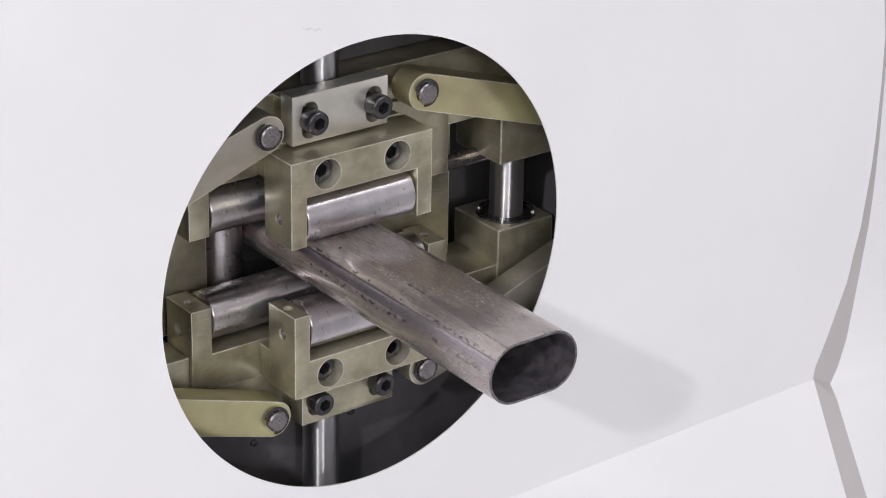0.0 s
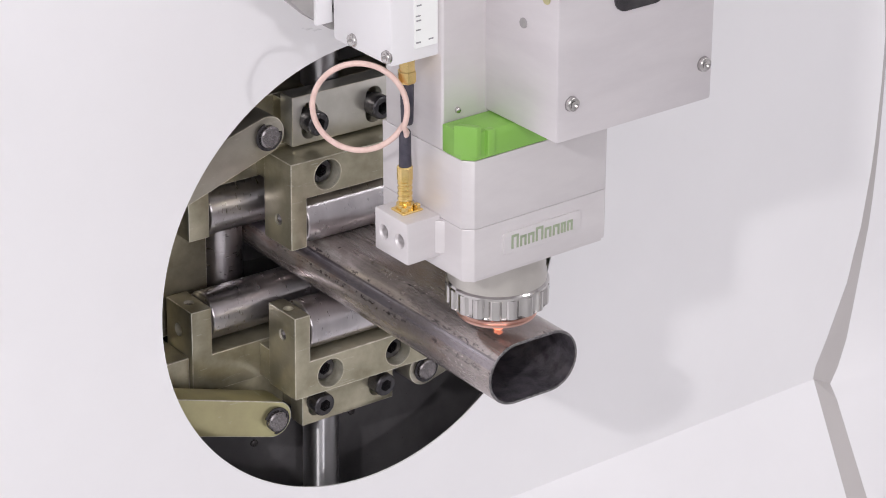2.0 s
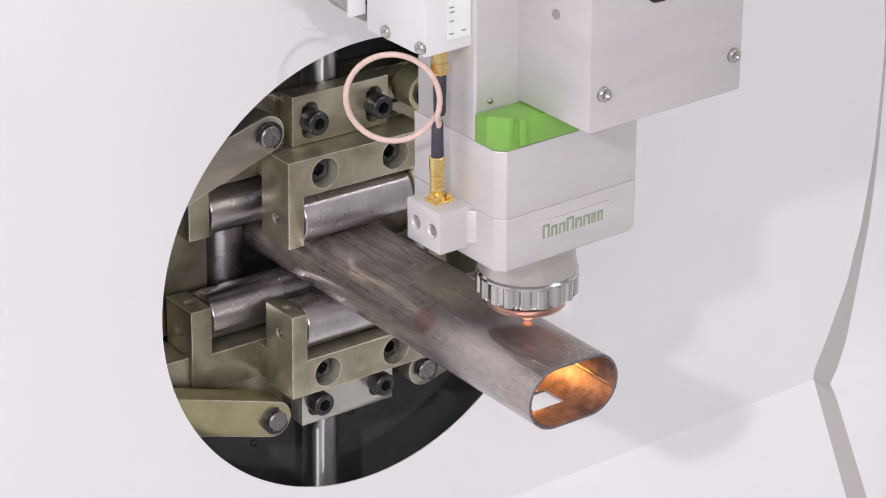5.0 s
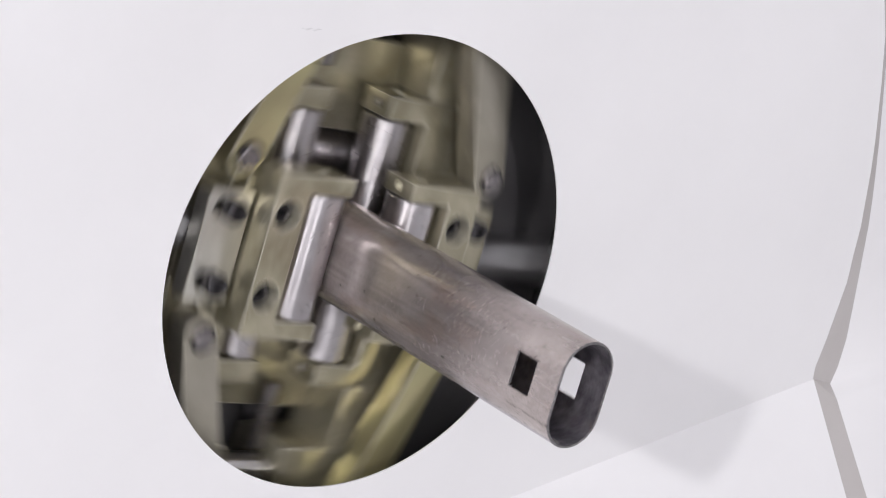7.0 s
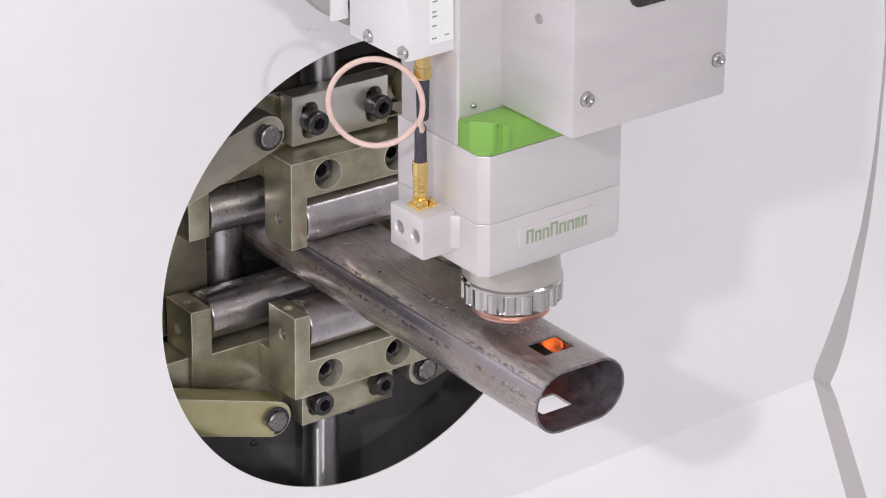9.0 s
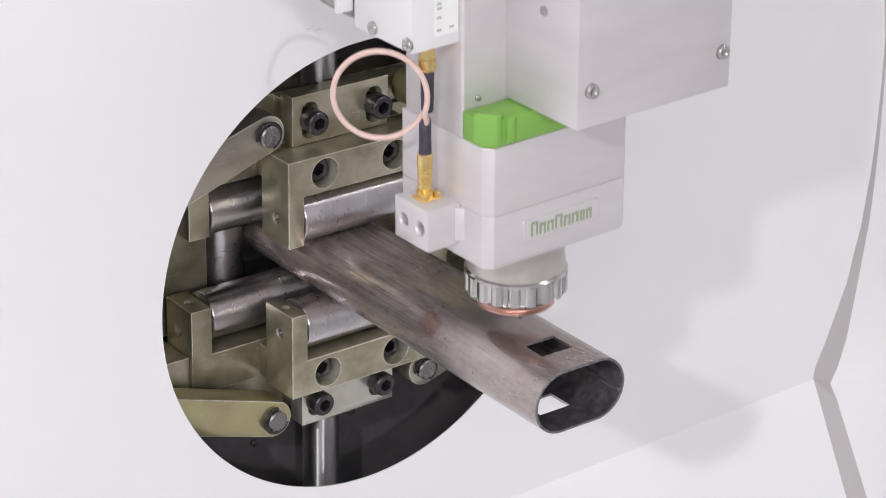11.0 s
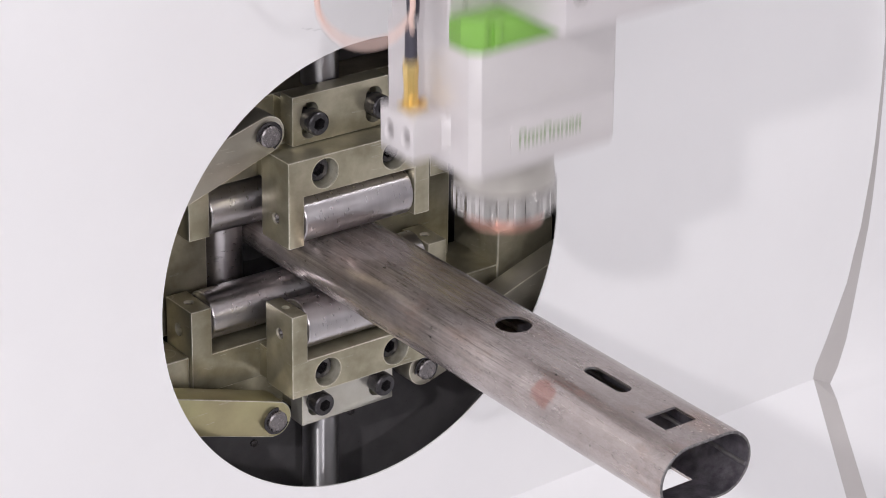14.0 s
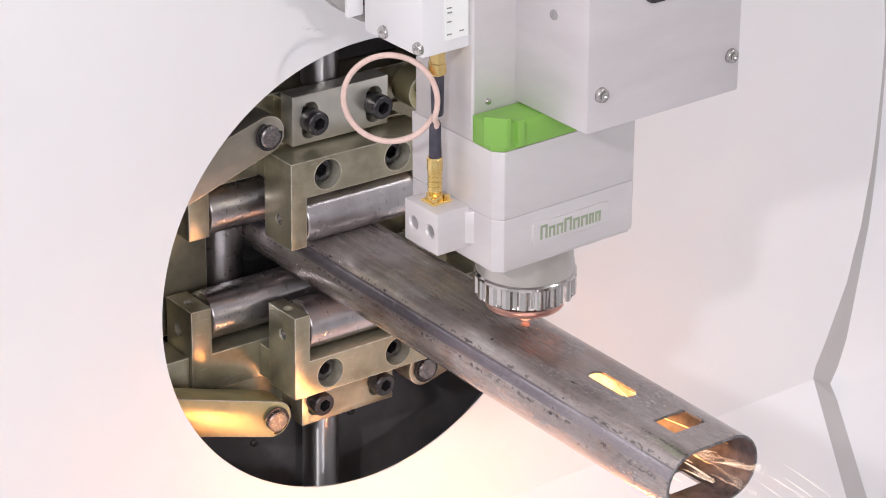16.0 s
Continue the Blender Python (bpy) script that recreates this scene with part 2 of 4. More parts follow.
    ridge = maths("MULTIPLY", band(-0.0217, 0.0094, 0.0002, 0.0004), noise_at((1, 0.08, 1), 300, 3, 0.36, 0.56))
    base = mixed(maths("MULTIPLY", ridge, 0.6), base, (0.08, 0.073, 0.08))
    under = maths("MULTIPLY", band(-0.0248, 0.0005, 0.0040, 0.003), maths("MULTIPLY", rust, ranged(sep.outputs["Y"], 0.03, 0.06)))
    base = mixed(maths("MULTIPLY", under, 0.85), base, (0.28, 0.17, 0.135))
    line = maths("MULTIPLY", maths("MULTIPLY", band(-0.0150, 0.0142, 0.0004, 0.0005), ranged(sep.outputs["Y"], 0.034, 0.024)), noise_at((1, 1, 1), 900, 2, 0.45, 0.6))
    base = mixed(maths("MULTIPLY", line, 0.7), base, (0.06, 0.055, 0.055))
    # black drawing scores in clusters, stronger in the painted reflection, fine grit everywhere
    broken = noise_at((1, 0.5, 1), 640, 3, 0.40, 0.58)
    score = maths("MULTIPLY", maths("MULTIPLY", broken, noise_at((1, 0.03, 1), 1250, 4, 0.545, 0.585)), noise_at((1, 0.35, 1), 75, 3, 0.48, 0.58))
    base = mixed(maths("MULTIPLY", score, maths("ADD", maths("MULTIPLY", below, 0.60), 0.05)), base, (0.055, 0.048, 0.046))
    gouge = maths("MULTIPLY", maths("MULTIPLY", broken, noise_at((1, 0.08, 1), 420, 6, 0.54, 0.62)), noise_at((1, 0.4, 1), 48, 3, 0.46, 0.54))
    base = mixed(maths("MULTIPLY", gouge, maths("ADD", maths("MULTIPLY", below, 0.50), 0.05)), base, (0.085, 0.072, 0.07))
    grit = noise_at((1, 0.8, 1), 1500, 3, 0.44, 0.58)
    base = mixed(maths("MULTIPLY", grit, 0.26), base, (0.24, 0.212, 0.205))
    base = mixed(speck, base, (0.06, 0.055, 0.052))
    # a reddish stain on the other face
    sx, sy, sz = maths("SUBTRACT", sep.outputs["X"], 0.0221), maths("SUBTRACT", sep.outputs["Y"], 0.0805), maths("SUBTRACT", sep.outputs["Z"], -0.0088)
    d = maths("SQRT", maths("ADD", maths("ADD", maths("MULTIPLY", sx, sx), maths("MULTIPLY", sy, sy)), maths("MULTIPLY", sz, sz)))
    d = maths("ADD", d, maths("MULTIPLY", noise_at((1, 1, 1), 150, 4, 0.3, 0.7), 0.004))
    base = mixed(maths("MULTIPLY", ranged(d, 0.0098, 0.0066), 0.55), base, (0.33, 0.13, 0.10))
    l.new(base, b.inputs["Base Color"])
    mm = n.new("ShaderNodeMapRange")
    mm.inputs["To Min"].default_value, mm.inputs["To Max"].default_value = 0.80, 0.58
    l.new(maths("MINIMUM", maths("ADD", maths("MULTIPLY", streak, 0.35), maths("MULTIPLY", smoke, 0.65)), 1.0), mm.inputs["Value"])
    scale_skin = maths("MULTIPLY", ranged(sep.outputs["Y"], 0.05, 0.14), 0.10)
    l.new(maths("SUBTRACT", mm.outputs[0], scale_skin), b.inputs["Metallic"])
    rr = n.new("ShaderNodeMapRange")
    rr.inputs["To Min"].default_value, rr.inputs["To Max"].default_value = 0.16, 0.28
    l.new(maths("ADD", maths("MULTIPLY", cloud, 0.7), maths("MULTIPLY", bite, 0.3)), rr.inputs["Value"])
    l.new(rr.outputs[0], b.inputs["Roughness"])
    bp = n.new("ShaderNodeBump")
    bp.inputs["Strength"].default_value, bp.inputs["Distance"].default_value = 0.025, 0.0004
    l.new(maths("ADD", maths("MULTIPLY", streak, 0.5), bite), bp.inputs["Height"])
    l.new(bp.outputs[0], b.inputs["Normal"])
    return m


TUBE = tube_steel()
RIM = surface("laser_cut_edge", (0.10, 0.095, 0.10), (0.24, 0.228, 0.235), 0.5, 0.5, scale=500, stretch=(1, 0.2, 1), bump=0.3, fine=1500, rough_span=0.3)
BEAD = surface("pale_weld_steel", (0.38, 0.36, 0.365), (0.56, 0.54, 0.545), 0.3, 0.9, scale=200, bump=0.2, fine=900)
INSIDE = surface("dark_inner_steel", (0.105, 0.096, 0.115), (0.225, 0.208, 0.235), 0.36, 0.65, scale=160, bump=0.6, fine=1100, rough_span=0.3)


# ---- mesh helpers (millimetres in, metres out) ----
EDGES = {OLIVE: WORN, ARMGREY: WORN, YELLOW: WORN, PALE: WORN}
def part(name, bm, mat, parent, label=""):
    me = bpy.data.meshes.new(name)
    bmesh.ops.recalc_face_normals(bm, faces=bm.faces)
    bm.to_mesh(me)
    bm.free()
    me.materials.append(mat)
    if mat in EDGES and any(f.material_index == 1 for f in me.polygons):
        me.materials.append(EDGES[mat])
    else:
        for f in me.polygons:
            f.material_index = 0
    return join_mesh(name, me, parent, label)


def join_mesh(name, me, parent, label=""):
    ob = new(name, me)
    if parent is not None:
        ob.parent = parent
    return tagged(ob, label)


def scaled(bm):
    bmesh.ops.scale(bm, vec=(MM, MM, MM), verts=bm.verts)
    return bm


def rounded(bm, r, seg=2, angle=25):
    if r > 0:
        sharp = [e for e in bm.edges if len(e.link_faces) == 2 and e.calc_face_angle() > radians(angle)]
        made = bmesh.ops.bevel(bm, geom=sharp, offset=r, segments=seg, profile=0.5, affect="EDGES", clamp_overlap=True)
        for f in made["faces"]:
            f.material_index = 1
    return bm


def box(x0, x1, y0, y1, z0, z1, r=0.6):
    bm = bmesh.new()
    bmesh.ops.create_cube(bm, size=1)
    for v in bm.verts:
        v.co = Vector((x0 if v.co.x < 0 else x1, y0 if v.co.y < 0 else y1, z0 if v.co.z < 0 else z1))
    return scaled(rounded(bm, r))


def prism(outline, a0, a1, r=0.6, axis="y"):
    """An outline of two coordinates, drawn out along an axis from a0 to a1."""
    bm = bmesh.new()

    def place(u, v, a):
        return {"y": (u, a, v), "z": (u, v, a), "x": (a, u, v)}[axis]

    lo = [bm.verts.new(place(u, v, a0)) for u, v in outline]
    hi = [bm.verts.new(place(u, v, a1)) for u, v in outline]
    bm.faces.new(lo)
    bm.faces.new(list(reversed(hi)))
    k = len(outline)
    for i in range(k):
        bm.faces.new((lo[i], lo[(i + 1) % k], hi[(i + 1) % k], hi[i]))
    bmesh.ops.recalc_face_normals(bm, faces=bm.faces)
    return scaled(rounded(bm, r))


def turned(profile, centre, axis="y", seg=40, closed=False):
    """A body of revolution: (radius, distance along the axis) from end to end."""
    bm = bmesh.new()
    rings = []
    for rad, a in profile:
        ring = []
        for i in range(seg):
            w = 2 * math.pi * i / seg
            u, v = rad * math.cos(w), rad * math.sin(w)
            p = {"y": (u, a, v), "z": (u, v, a), "x": (a, u, v)}[axis]
            ring.append(bm.verts.new(Vector(p) + Vector(centre)))
        rings.append(ring)
    for a, c in zip(rings, rings[1:]):
        for i in range(seg):
            bm.faces.new((a[i], a[(i + 1) % seg], c[(i + 1) % seg], c[i]))
    if closed:
        for i in range(seg):
            a, c = rings[-1], rings[0]
            bm.faces.new((a[i], a[(i + 1) % seg], c[(i + 1) % seg], c[i]))
    else:
        for ring, rad in ((rings[0], profile[0][0]), (rings[-1], profile[-1][0])):
            if rad > 0:
                bm.faces.new(ring)
    for f in bm.faces:
        f.smooth = len(f.verts) == 4
    bmesh.ops.recalc_face_normals(bm, faces=bm.faces)
    return scaled(bm)


def rod(centre, axis, r, half, edge=0.5, seg=40):
    return turned([(r - edge, -half), (r, -half + edge), (r, half - edge), (r - edge, half)], centre, axis, seg)


def soften(ob, angle=35):
    """Smooth shading with creases kept at the sharp edges."""
    me = ob.data
    bm = bmesh.new()
    bm.from_mesh(me)
    for f in bm.faces:
        f.smooth = True
    for e in bm.edges:
        e.smooth = len(e.link_faces) == 2 and e.calc_face_angle() < radians(angle)
    bm.to_mesh(me)
    bm.free()
    return ob


def merged(*bms):
    out = bmesh.new()
    for bm in bms:
        me = bpy.data.meshes.new("piece")
        bm.to_mesh(me)
        bm.free()
        out.from_mesh(me)
        bpy.data.meshes.remove(me)
    return out


def pierced(bm, cutters):
    """The body less the cutters, as a bmesh."""
    def temp(b):
        me = bpy.data.meshes.new("temp")
        bmesh.ops.recalc_face_normals(b, faces=b.faces)
        b.to_mesh(me)
        b.free()
        for slot in (OLIVE, WORN):
            me.materials.append(slot)
        return new("temp", me)
    body = temp(bm)
    for c in cutters:
        for f in c.faces:
            f.material_index = 1
    tools = [temp(c) for c in cutters]
    for tool in tools:
        mod = body.modifiers.new("cut", "BOOLEAN")
        mod.operation, mod.solver, mod.object = "DIFFERENCE", "EXACT", tool
    dg = bpy.context.evaluated_depsgraph_get()
    dg.update()
    me = bpy.data.meshes.new_from_object(body.evaluated_get(dg))
    out = bmesh.new()
    out.from_mesh(me)
    bpy.data.meshes.remove(me)
    for ob in (body, *tools):
        data = ob.data
        bpy.data.objects.remove(ob)
        bpy.data.meshes.remove(data)
    return out


def stadium(cu, cv, half_flat, r, n=10, upright=False):
    """An outline with two round ends."""
    pts = []
    for side in (1, -1):
        for i in range(n + 1):
            w = -math.pi / 2 + math.pi * i / n
            u, v = side * (half_flat + r * math.cos(w)), side * r * math.sin(w)
            pts.append((cu - v, cv + u) if upright else (cu + u, cv + v))
    return pts


def rounded_rect(x0, x1, y0, y1, r, n=5):
    pts = []
    for cx, cy, a in ((x1 - r, y1 - r, 0), (x0 + r, y1 - r, 90), (x0 + r, y0 + r, 180), (x1 - r, y0 + r, 270)):
        for i in range(n + 1):
            w = radians(a + 90 * i / n)
            pts.append((cx + r * math.cos(w), cy + r * math.sin(w)))
    return pts


def thing(name, label, category, group="", at=(0, 0, 0)):
    ob = new(name)
    ob.location = at
    ob.empty_display_size = 0.02
    return tagged(ob, label, category, group)


def swept(pts, r, seg=12):
    """A round cord along a line of points."""
    bm = bmesh.new()
    rings = []
    for i, p in enumerate(pts):
        d = (pts[min(i + 1, len(pts) - 1)] - pts[max(i - 1, 0)]).normalized()
        u = d.orthogonal().normalized() if i == 0 else (rings_u - d * rings_u.dot(d)).normalized()
        rings_u = u
        v = d.cross(u)
        rings.append([bm.verts.new(p + r * (math.cos(2 * math.pi * k / seg) * u + math.sin(2 * math.pi * k / seg) * v)) for k in range(seg)])
    for a, c in zip(rings, rings[1:]):
        for k in range(seg):
            bm.faces.new((a[k], a[(k + 1) % seg], c[(k + 1) % seg], c[k]))
    bm.faces.new(rings[0])
    bm.faces.new(rings[-1])
    return scaled(bm)


# ---- the enclosure ----
def front_panel():
    hole_r, n = 115.6, 160
    left, right, top, bottom = -1500.0, 306.0, 1000.0, -160.0
    # right edge of the panel, from the crease upward
    edge = [(306, -160), (307.3, -152.5), (314.9, -136.8), (321.5, -120.8), (328.1, -104.9), (331.9, -88.3), (336.1, -72), (338.5, -55.2), (340.9, -38.6), (342.4, -21.9), (343.9, 11.4), (344, 40), (340, 70), (330, 120), (318, 200), (306, 1000)]
    rim = [(326.6, -172.0), (331.9, -162.6), (337.3, -146.2), (340.4, -128.7), (343.2, -111.7), (345.9, -94.5), (348.6, -77.7), (350.2, -60.6), (351.2, -43.3), (352, -26.4), (352.6, 7.4), (352.6, 37), (349, 67), (339, 117), (327, 197), (315, 997)]
    outline = [(left, bottom)] + edge + [(left, top)]
    body = prism(outline, 0, 0.8, 0)
    cutter = turned([(hole_r, -10), (hole_r, 14)], (-0.5, 0, 0), "y", n)
    ob = soften(part("wall_front", pierced(body, [cutter]), PANEL, None), 30)
    ob.location = (0, 0, H)
    tagged(ob, "white enamelled machine panel with a round feed hole", "wall", kind="structure")
    mark = bmesh.new()
    rng = random.Random(4)
    for i in range(5):
        x, z, w = -35 + 2.0 * i, 129 - 0.7 * i + rng.uniform(-0.4, 0.4), rng.uniform(1.2, 2.4)
        mark.faces.new([mark.verts.new(c) for c in ((x - w, -0.05, z + 0.5), (x, -0.05, z + rng.uniform(0.5, 1.0)), (x + w, -0.05, z - 0.3), (x, -0.05, z - rng.uniform(0.1, 0.5)))])
    part("scuff", scaled(mark), SCUFF, ob, "faint grey scuff on the paint")
    # the folded side strip, grey for its shade, and the set-back panel beside it
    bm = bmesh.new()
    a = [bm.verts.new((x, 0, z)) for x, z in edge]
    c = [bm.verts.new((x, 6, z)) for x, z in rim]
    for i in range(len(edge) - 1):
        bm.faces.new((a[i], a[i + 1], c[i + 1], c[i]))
    strip = part("wall_side_return", scaled(bm), FOLD_SHADE, None)
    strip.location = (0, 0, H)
    tagged(soften(strip, 30), "side fold of the white front panel, its shade painted grey", "wall", kind="structure")
    return rim


def chute(rim):
    """The sloping sheet below the crease, its folded edge, and the side sheet that bends softly from wall to slope."""
    slope = radians(40)
    dy, dz = -math.sin(slope), -math.cos(slope)

    def at(x, s):
        return Vector((x, dy * s, -160 + dz * s))
    rows = [0, 15, 40, 75, 300, 700]
    drop = Vector((0, 4.6, -3.9))

    def beyond(s):
        return Vector((*rim[0][:1], 6, rim[0][1])) if s == 0 else at(323.6 - 0.155 * s, s) + drop
    bm = bmesh.new()
    quad = [[bm.verts.new(at(x, s)) for x in (-1500, 306.5 - 0.186 * s)] for s in rows]
    for a, c in zip(quad, quad[1:]):
        bm.faces.new((a[0], a[1], c[1], c[0]))
    slab = part("chute_sheet", scaled(bm), PANEL, None)
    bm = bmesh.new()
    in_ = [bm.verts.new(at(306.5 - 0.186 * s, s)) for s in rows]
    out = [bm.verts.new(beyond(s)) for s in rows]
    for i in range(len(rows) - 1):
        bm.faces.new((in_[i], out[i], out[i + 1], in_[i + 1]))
    fold = part("chute_return", scaled(bm), FOLD_SHADE, None)
    # side sheet: the rim's points from the bottom to the top, then the same line drawn out to the side and eased round the bend
    bm = bmesh.new()
    line = [beyond(s) for s in reversed(rows)] + [Vector((x, 6, z)) for x, z in rim[1:]]
    cols = []
    for k, x in enumerate((None, 370, 460, 700, 1500)):
        ease = 60.0 * min(1, k)
        col = []
        for p in line:
            y = p.y
            if ease and abs(p.z + 168) < ease:
                u = (p.z + 168) / ease
                y = 6 - 0.84 * ease * (1 - u) ** 2 / 4 + 0.0
            col.append(bm.verts.new((p.x if x is None else x, y, p.z)))
        cols.append(col)
    for a, c in zip(cols, cols[1:]):
        for i in range(len(line) - 1):
            bm.faces.new((a[i], c[i], c[i + 1], a[i + 1]))
    side = soften(part("wall_side", scaled(bm), PANEL, None), 60)
    for ob, text in ((slab, "white enamelled sloping catch sheet below the panel"), (fold, "side fold of the white catch sheet, its shade painted grey"), (side, "white enamelled side sheet set back beside the panel")):
        ob.location = (0, 0, H)
        tagged(ob, text, "panel", kind="structure")


def room():
    """Plain unseen floor, walls and ceiling that close an assumed cabin round the machine."""
    def slab(name, x0, x1, y0, y1, z0, z1, mat, text):
        ob = part(name, box(x0 * 1000, x1 * 1000, y0 * 1000, y1 * 1000, z0 * 1000, z1 * 1000, 0), mat, None)
        tagged(ob, text, "room", kind="structure")
    # white to bounce light onto the metal; the wall behind the chuck is dark
    slab("floor", -2.3, 1.6, -3.6, 1.5, 0.1, 0.2, FLOOR, "pale painted cabin floor")
    slab("ceiling", -2.3, 1.6, -3.6, 1.5, 2.9, 3.0, WALLPAINT, "white painted cabin ceiling")
    slab("wall_west", -2.4, -2.3, -3.6, 1.5, 0.2, 2.9, WALLPAINT, "white painted cabin wall")
    slab("wall_east", 1.6, 1.7, -3.6, 1.5, 0.2, 2.9, WALLPAINT, "white painted cabin wall")
    slab("wall_south", -2.3, 1.6, -3.7, -3.6, 0.2, 2.9, WALLPAINT, "white painted cabin wall")
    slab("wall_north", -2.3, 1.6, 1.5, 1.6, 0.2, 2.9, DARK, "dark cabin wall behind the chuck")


chute(front_panel())
room()


# ---- the chuck ----
def socket_screw(parent, x, y, z, r, length, mat, name="socket_bolt"):
    """A socket-head screw whose face looks along -y."""
    head = turned([(r * 0.86, 0), (r * 0.97, 0.1 * r), (r, 0.2 * r), (r, length), (r * 0.9, length)], (0, 0, 0), "y", 36)
    hexa = [(r * 0.55 * math.cos(radians(60 * i + 20)), r * 0.55 * math.sin(radians(60 * i + 20))) for i in range(6)]
    ob = part(name, pierced(head, [prism(hexa, -1, 0.6 * length, 0)]), mat, parent)
    ob.location = Vector((x, y, z)) * MM
    return soften(ob, 30)


def roller(parent, centre, axis, r, half):
    ob = part("roller", turned([(4, -half), (r - 1.0, -half), (r - 0.35, -half + 0.25), (r, -half + 0.8), (r, half - 0.8), (r - 0.35, half - 0.25), (r - 1.0, half), (4, half)], (0, 0, 0), axis, 56), ROLLER if axis == "x" else ROLLER_Z, parent, "ground steel roller")
    ob.location = Vector(centre) * MM
    soften(ob, 30)
    part("axle", rod((0, 0, 0), axis, 4, half + 6, 0.4, 24), PIN, ob)
    return ob


def front_bracket(chuck, s):
    """U-shaped roller bracket; s = 1 above the tube, -1 below it."""
    outline = [(-40.8, 17.5), (-32, 17.5), (-32, 42.5), (32, 42.5), (32, 17.5), (40.8, 17.5), (40.8, 61.3), (-40.8, 61.3)]
    body = prism([(x, s * z) for x, z in outline], 5, 28, 0.45)
    cutters = []
    for x in (-20.2, 20.2):
        cutters.append(turned([(7.4, 4), (7.4, 17)], (x, 0, s * 52), "y", 32))
        cutters.append(turned([(3.2, 4), (3.2, 24)], (x, 0, s * 52), "y", 20))
    for x in (-36.6, 36.6):
        cutters.append(turned([(2.6, -3), (2.6, 8)], (x, 17, s * 17.5), "z", 20) if s < 0 else turned([(2.0, -3), (2.0, 5)], (x, 17, s * 17.5), "z", 20))
    for x in (-40.8, 40.8):
        cutters.append(turned([(3.0, -4), (3.0, 4)], (x, 16, s * 30), "x", 20))
    ob = part("front_bracket", pierced(body, cutters), OLIVE, chuck, "olive plated steel U-shaped roller bracket")
    soften(ob)
    for x in (-20.2, 20.2):
        part("counterbore", turned([(7.35, 5.25), (7.8, 4.85), (7.9, 4.95), (7.42, 6.2)], (x, 0, s * 52), "y", 40, True), WORN, ob)
        socket_screw(ob, x, 10.4, s * 52, 6.2, 6.6, BLACK)
    for x in (-40.8, 40.8):
        plug = part("set_screw", turned([(0, 1.2), (1.4, 1.2), (1.5, 0), (2.8, 0), (2.9, 3)], (0, 0, 0), "x", 18), PIN, ob)
        plug.location = Vector((x + (1.0 if x < 0 else -1.0), 16, s * 30)) * MM
        plug.rotation_euler = (0, 0, 0 if x < 0 else math.pi)
    roller(ob, (0, 17, s * 27.9), "x", 12.5, 31.3)
    if s < 0:
        ob.location = Vector((1.5, 0, -0.9)) * MM
    return ob


def wide_bracket(chuck, s):
    outline = [(-76.2, 18.6), (-64.8, 18.6), (-64.8, 43.6), (64.8, 43.6), (64.8, 18.6), (76.2, 18.6), (76.2, 63.6), (-76.2, 63.6)]
    body = prism([(x, s * z) for x, z in outline], 38.8, 62, 0.45)
    cutters = [turned([(2.6, -3), (2.6, 8)], (x, 50, s * 18.6), "z", 20) for x in (-70.5, 70.5)]
    cutters += [turned([(3.4, -4), (3.4, 4)], (x, 51, s * 32), "x", 20) for x in (-76.2, 76.2)]
    ob = soften(part("wide_bracket", pierced(body, cutters), OLIVE, chuck, "olive plated steel wide roller bracket"))
    for x in (-70.5, 70.5):
        k = part("leg_screw", turned([(0, -1), (1.2, -1), (1.4, 0), (2.5, 0), (2.5, -4)], (0, 0, 0), "z", 18), PIN, ob)
        k.location = Vector((x, 50, s * 20.2)) * MM
        k.rotation_euler = (0 if s < 0 else math.pi, 0, 0)
    roller(ob, (0, 50.5, s * 27.8), "x", 12.3, 63.8)
    return ob


def slotted_plate(chuck, s):
    """The jaw's adjusting plate; the lower one is the upper one turned half round."""
    body = box(-29.6, 25.1, 20.4, 30.5, 62.6, 87.3, 0.35)
    cutters = [prism(stadium(x, 74.1, 4.6, 4.7, 8, True), 18, 40, 0) for x in (-19.8, 17.0)]
    ob = soften(part("slotted_plate", pierced(body, cutters), PALE if s > 0 else OLIVE, chuck, "bright plated steel plate with two upright slots" if s > 0 else "olive plated steel plate with two upright slots"))
    for x in (-19.8, 17.0):
        socket_screw(ob, x, 12.3, 74.6, 5.9, 7.8, BLACK)
        part("shank", rod((x, 30, 74.6), "y", 4.0, 10, 0.3, 20), BLACK, ob)
    if s < 0:
        ob.rotation_euler = (0, math.pi, 0)
    return ob


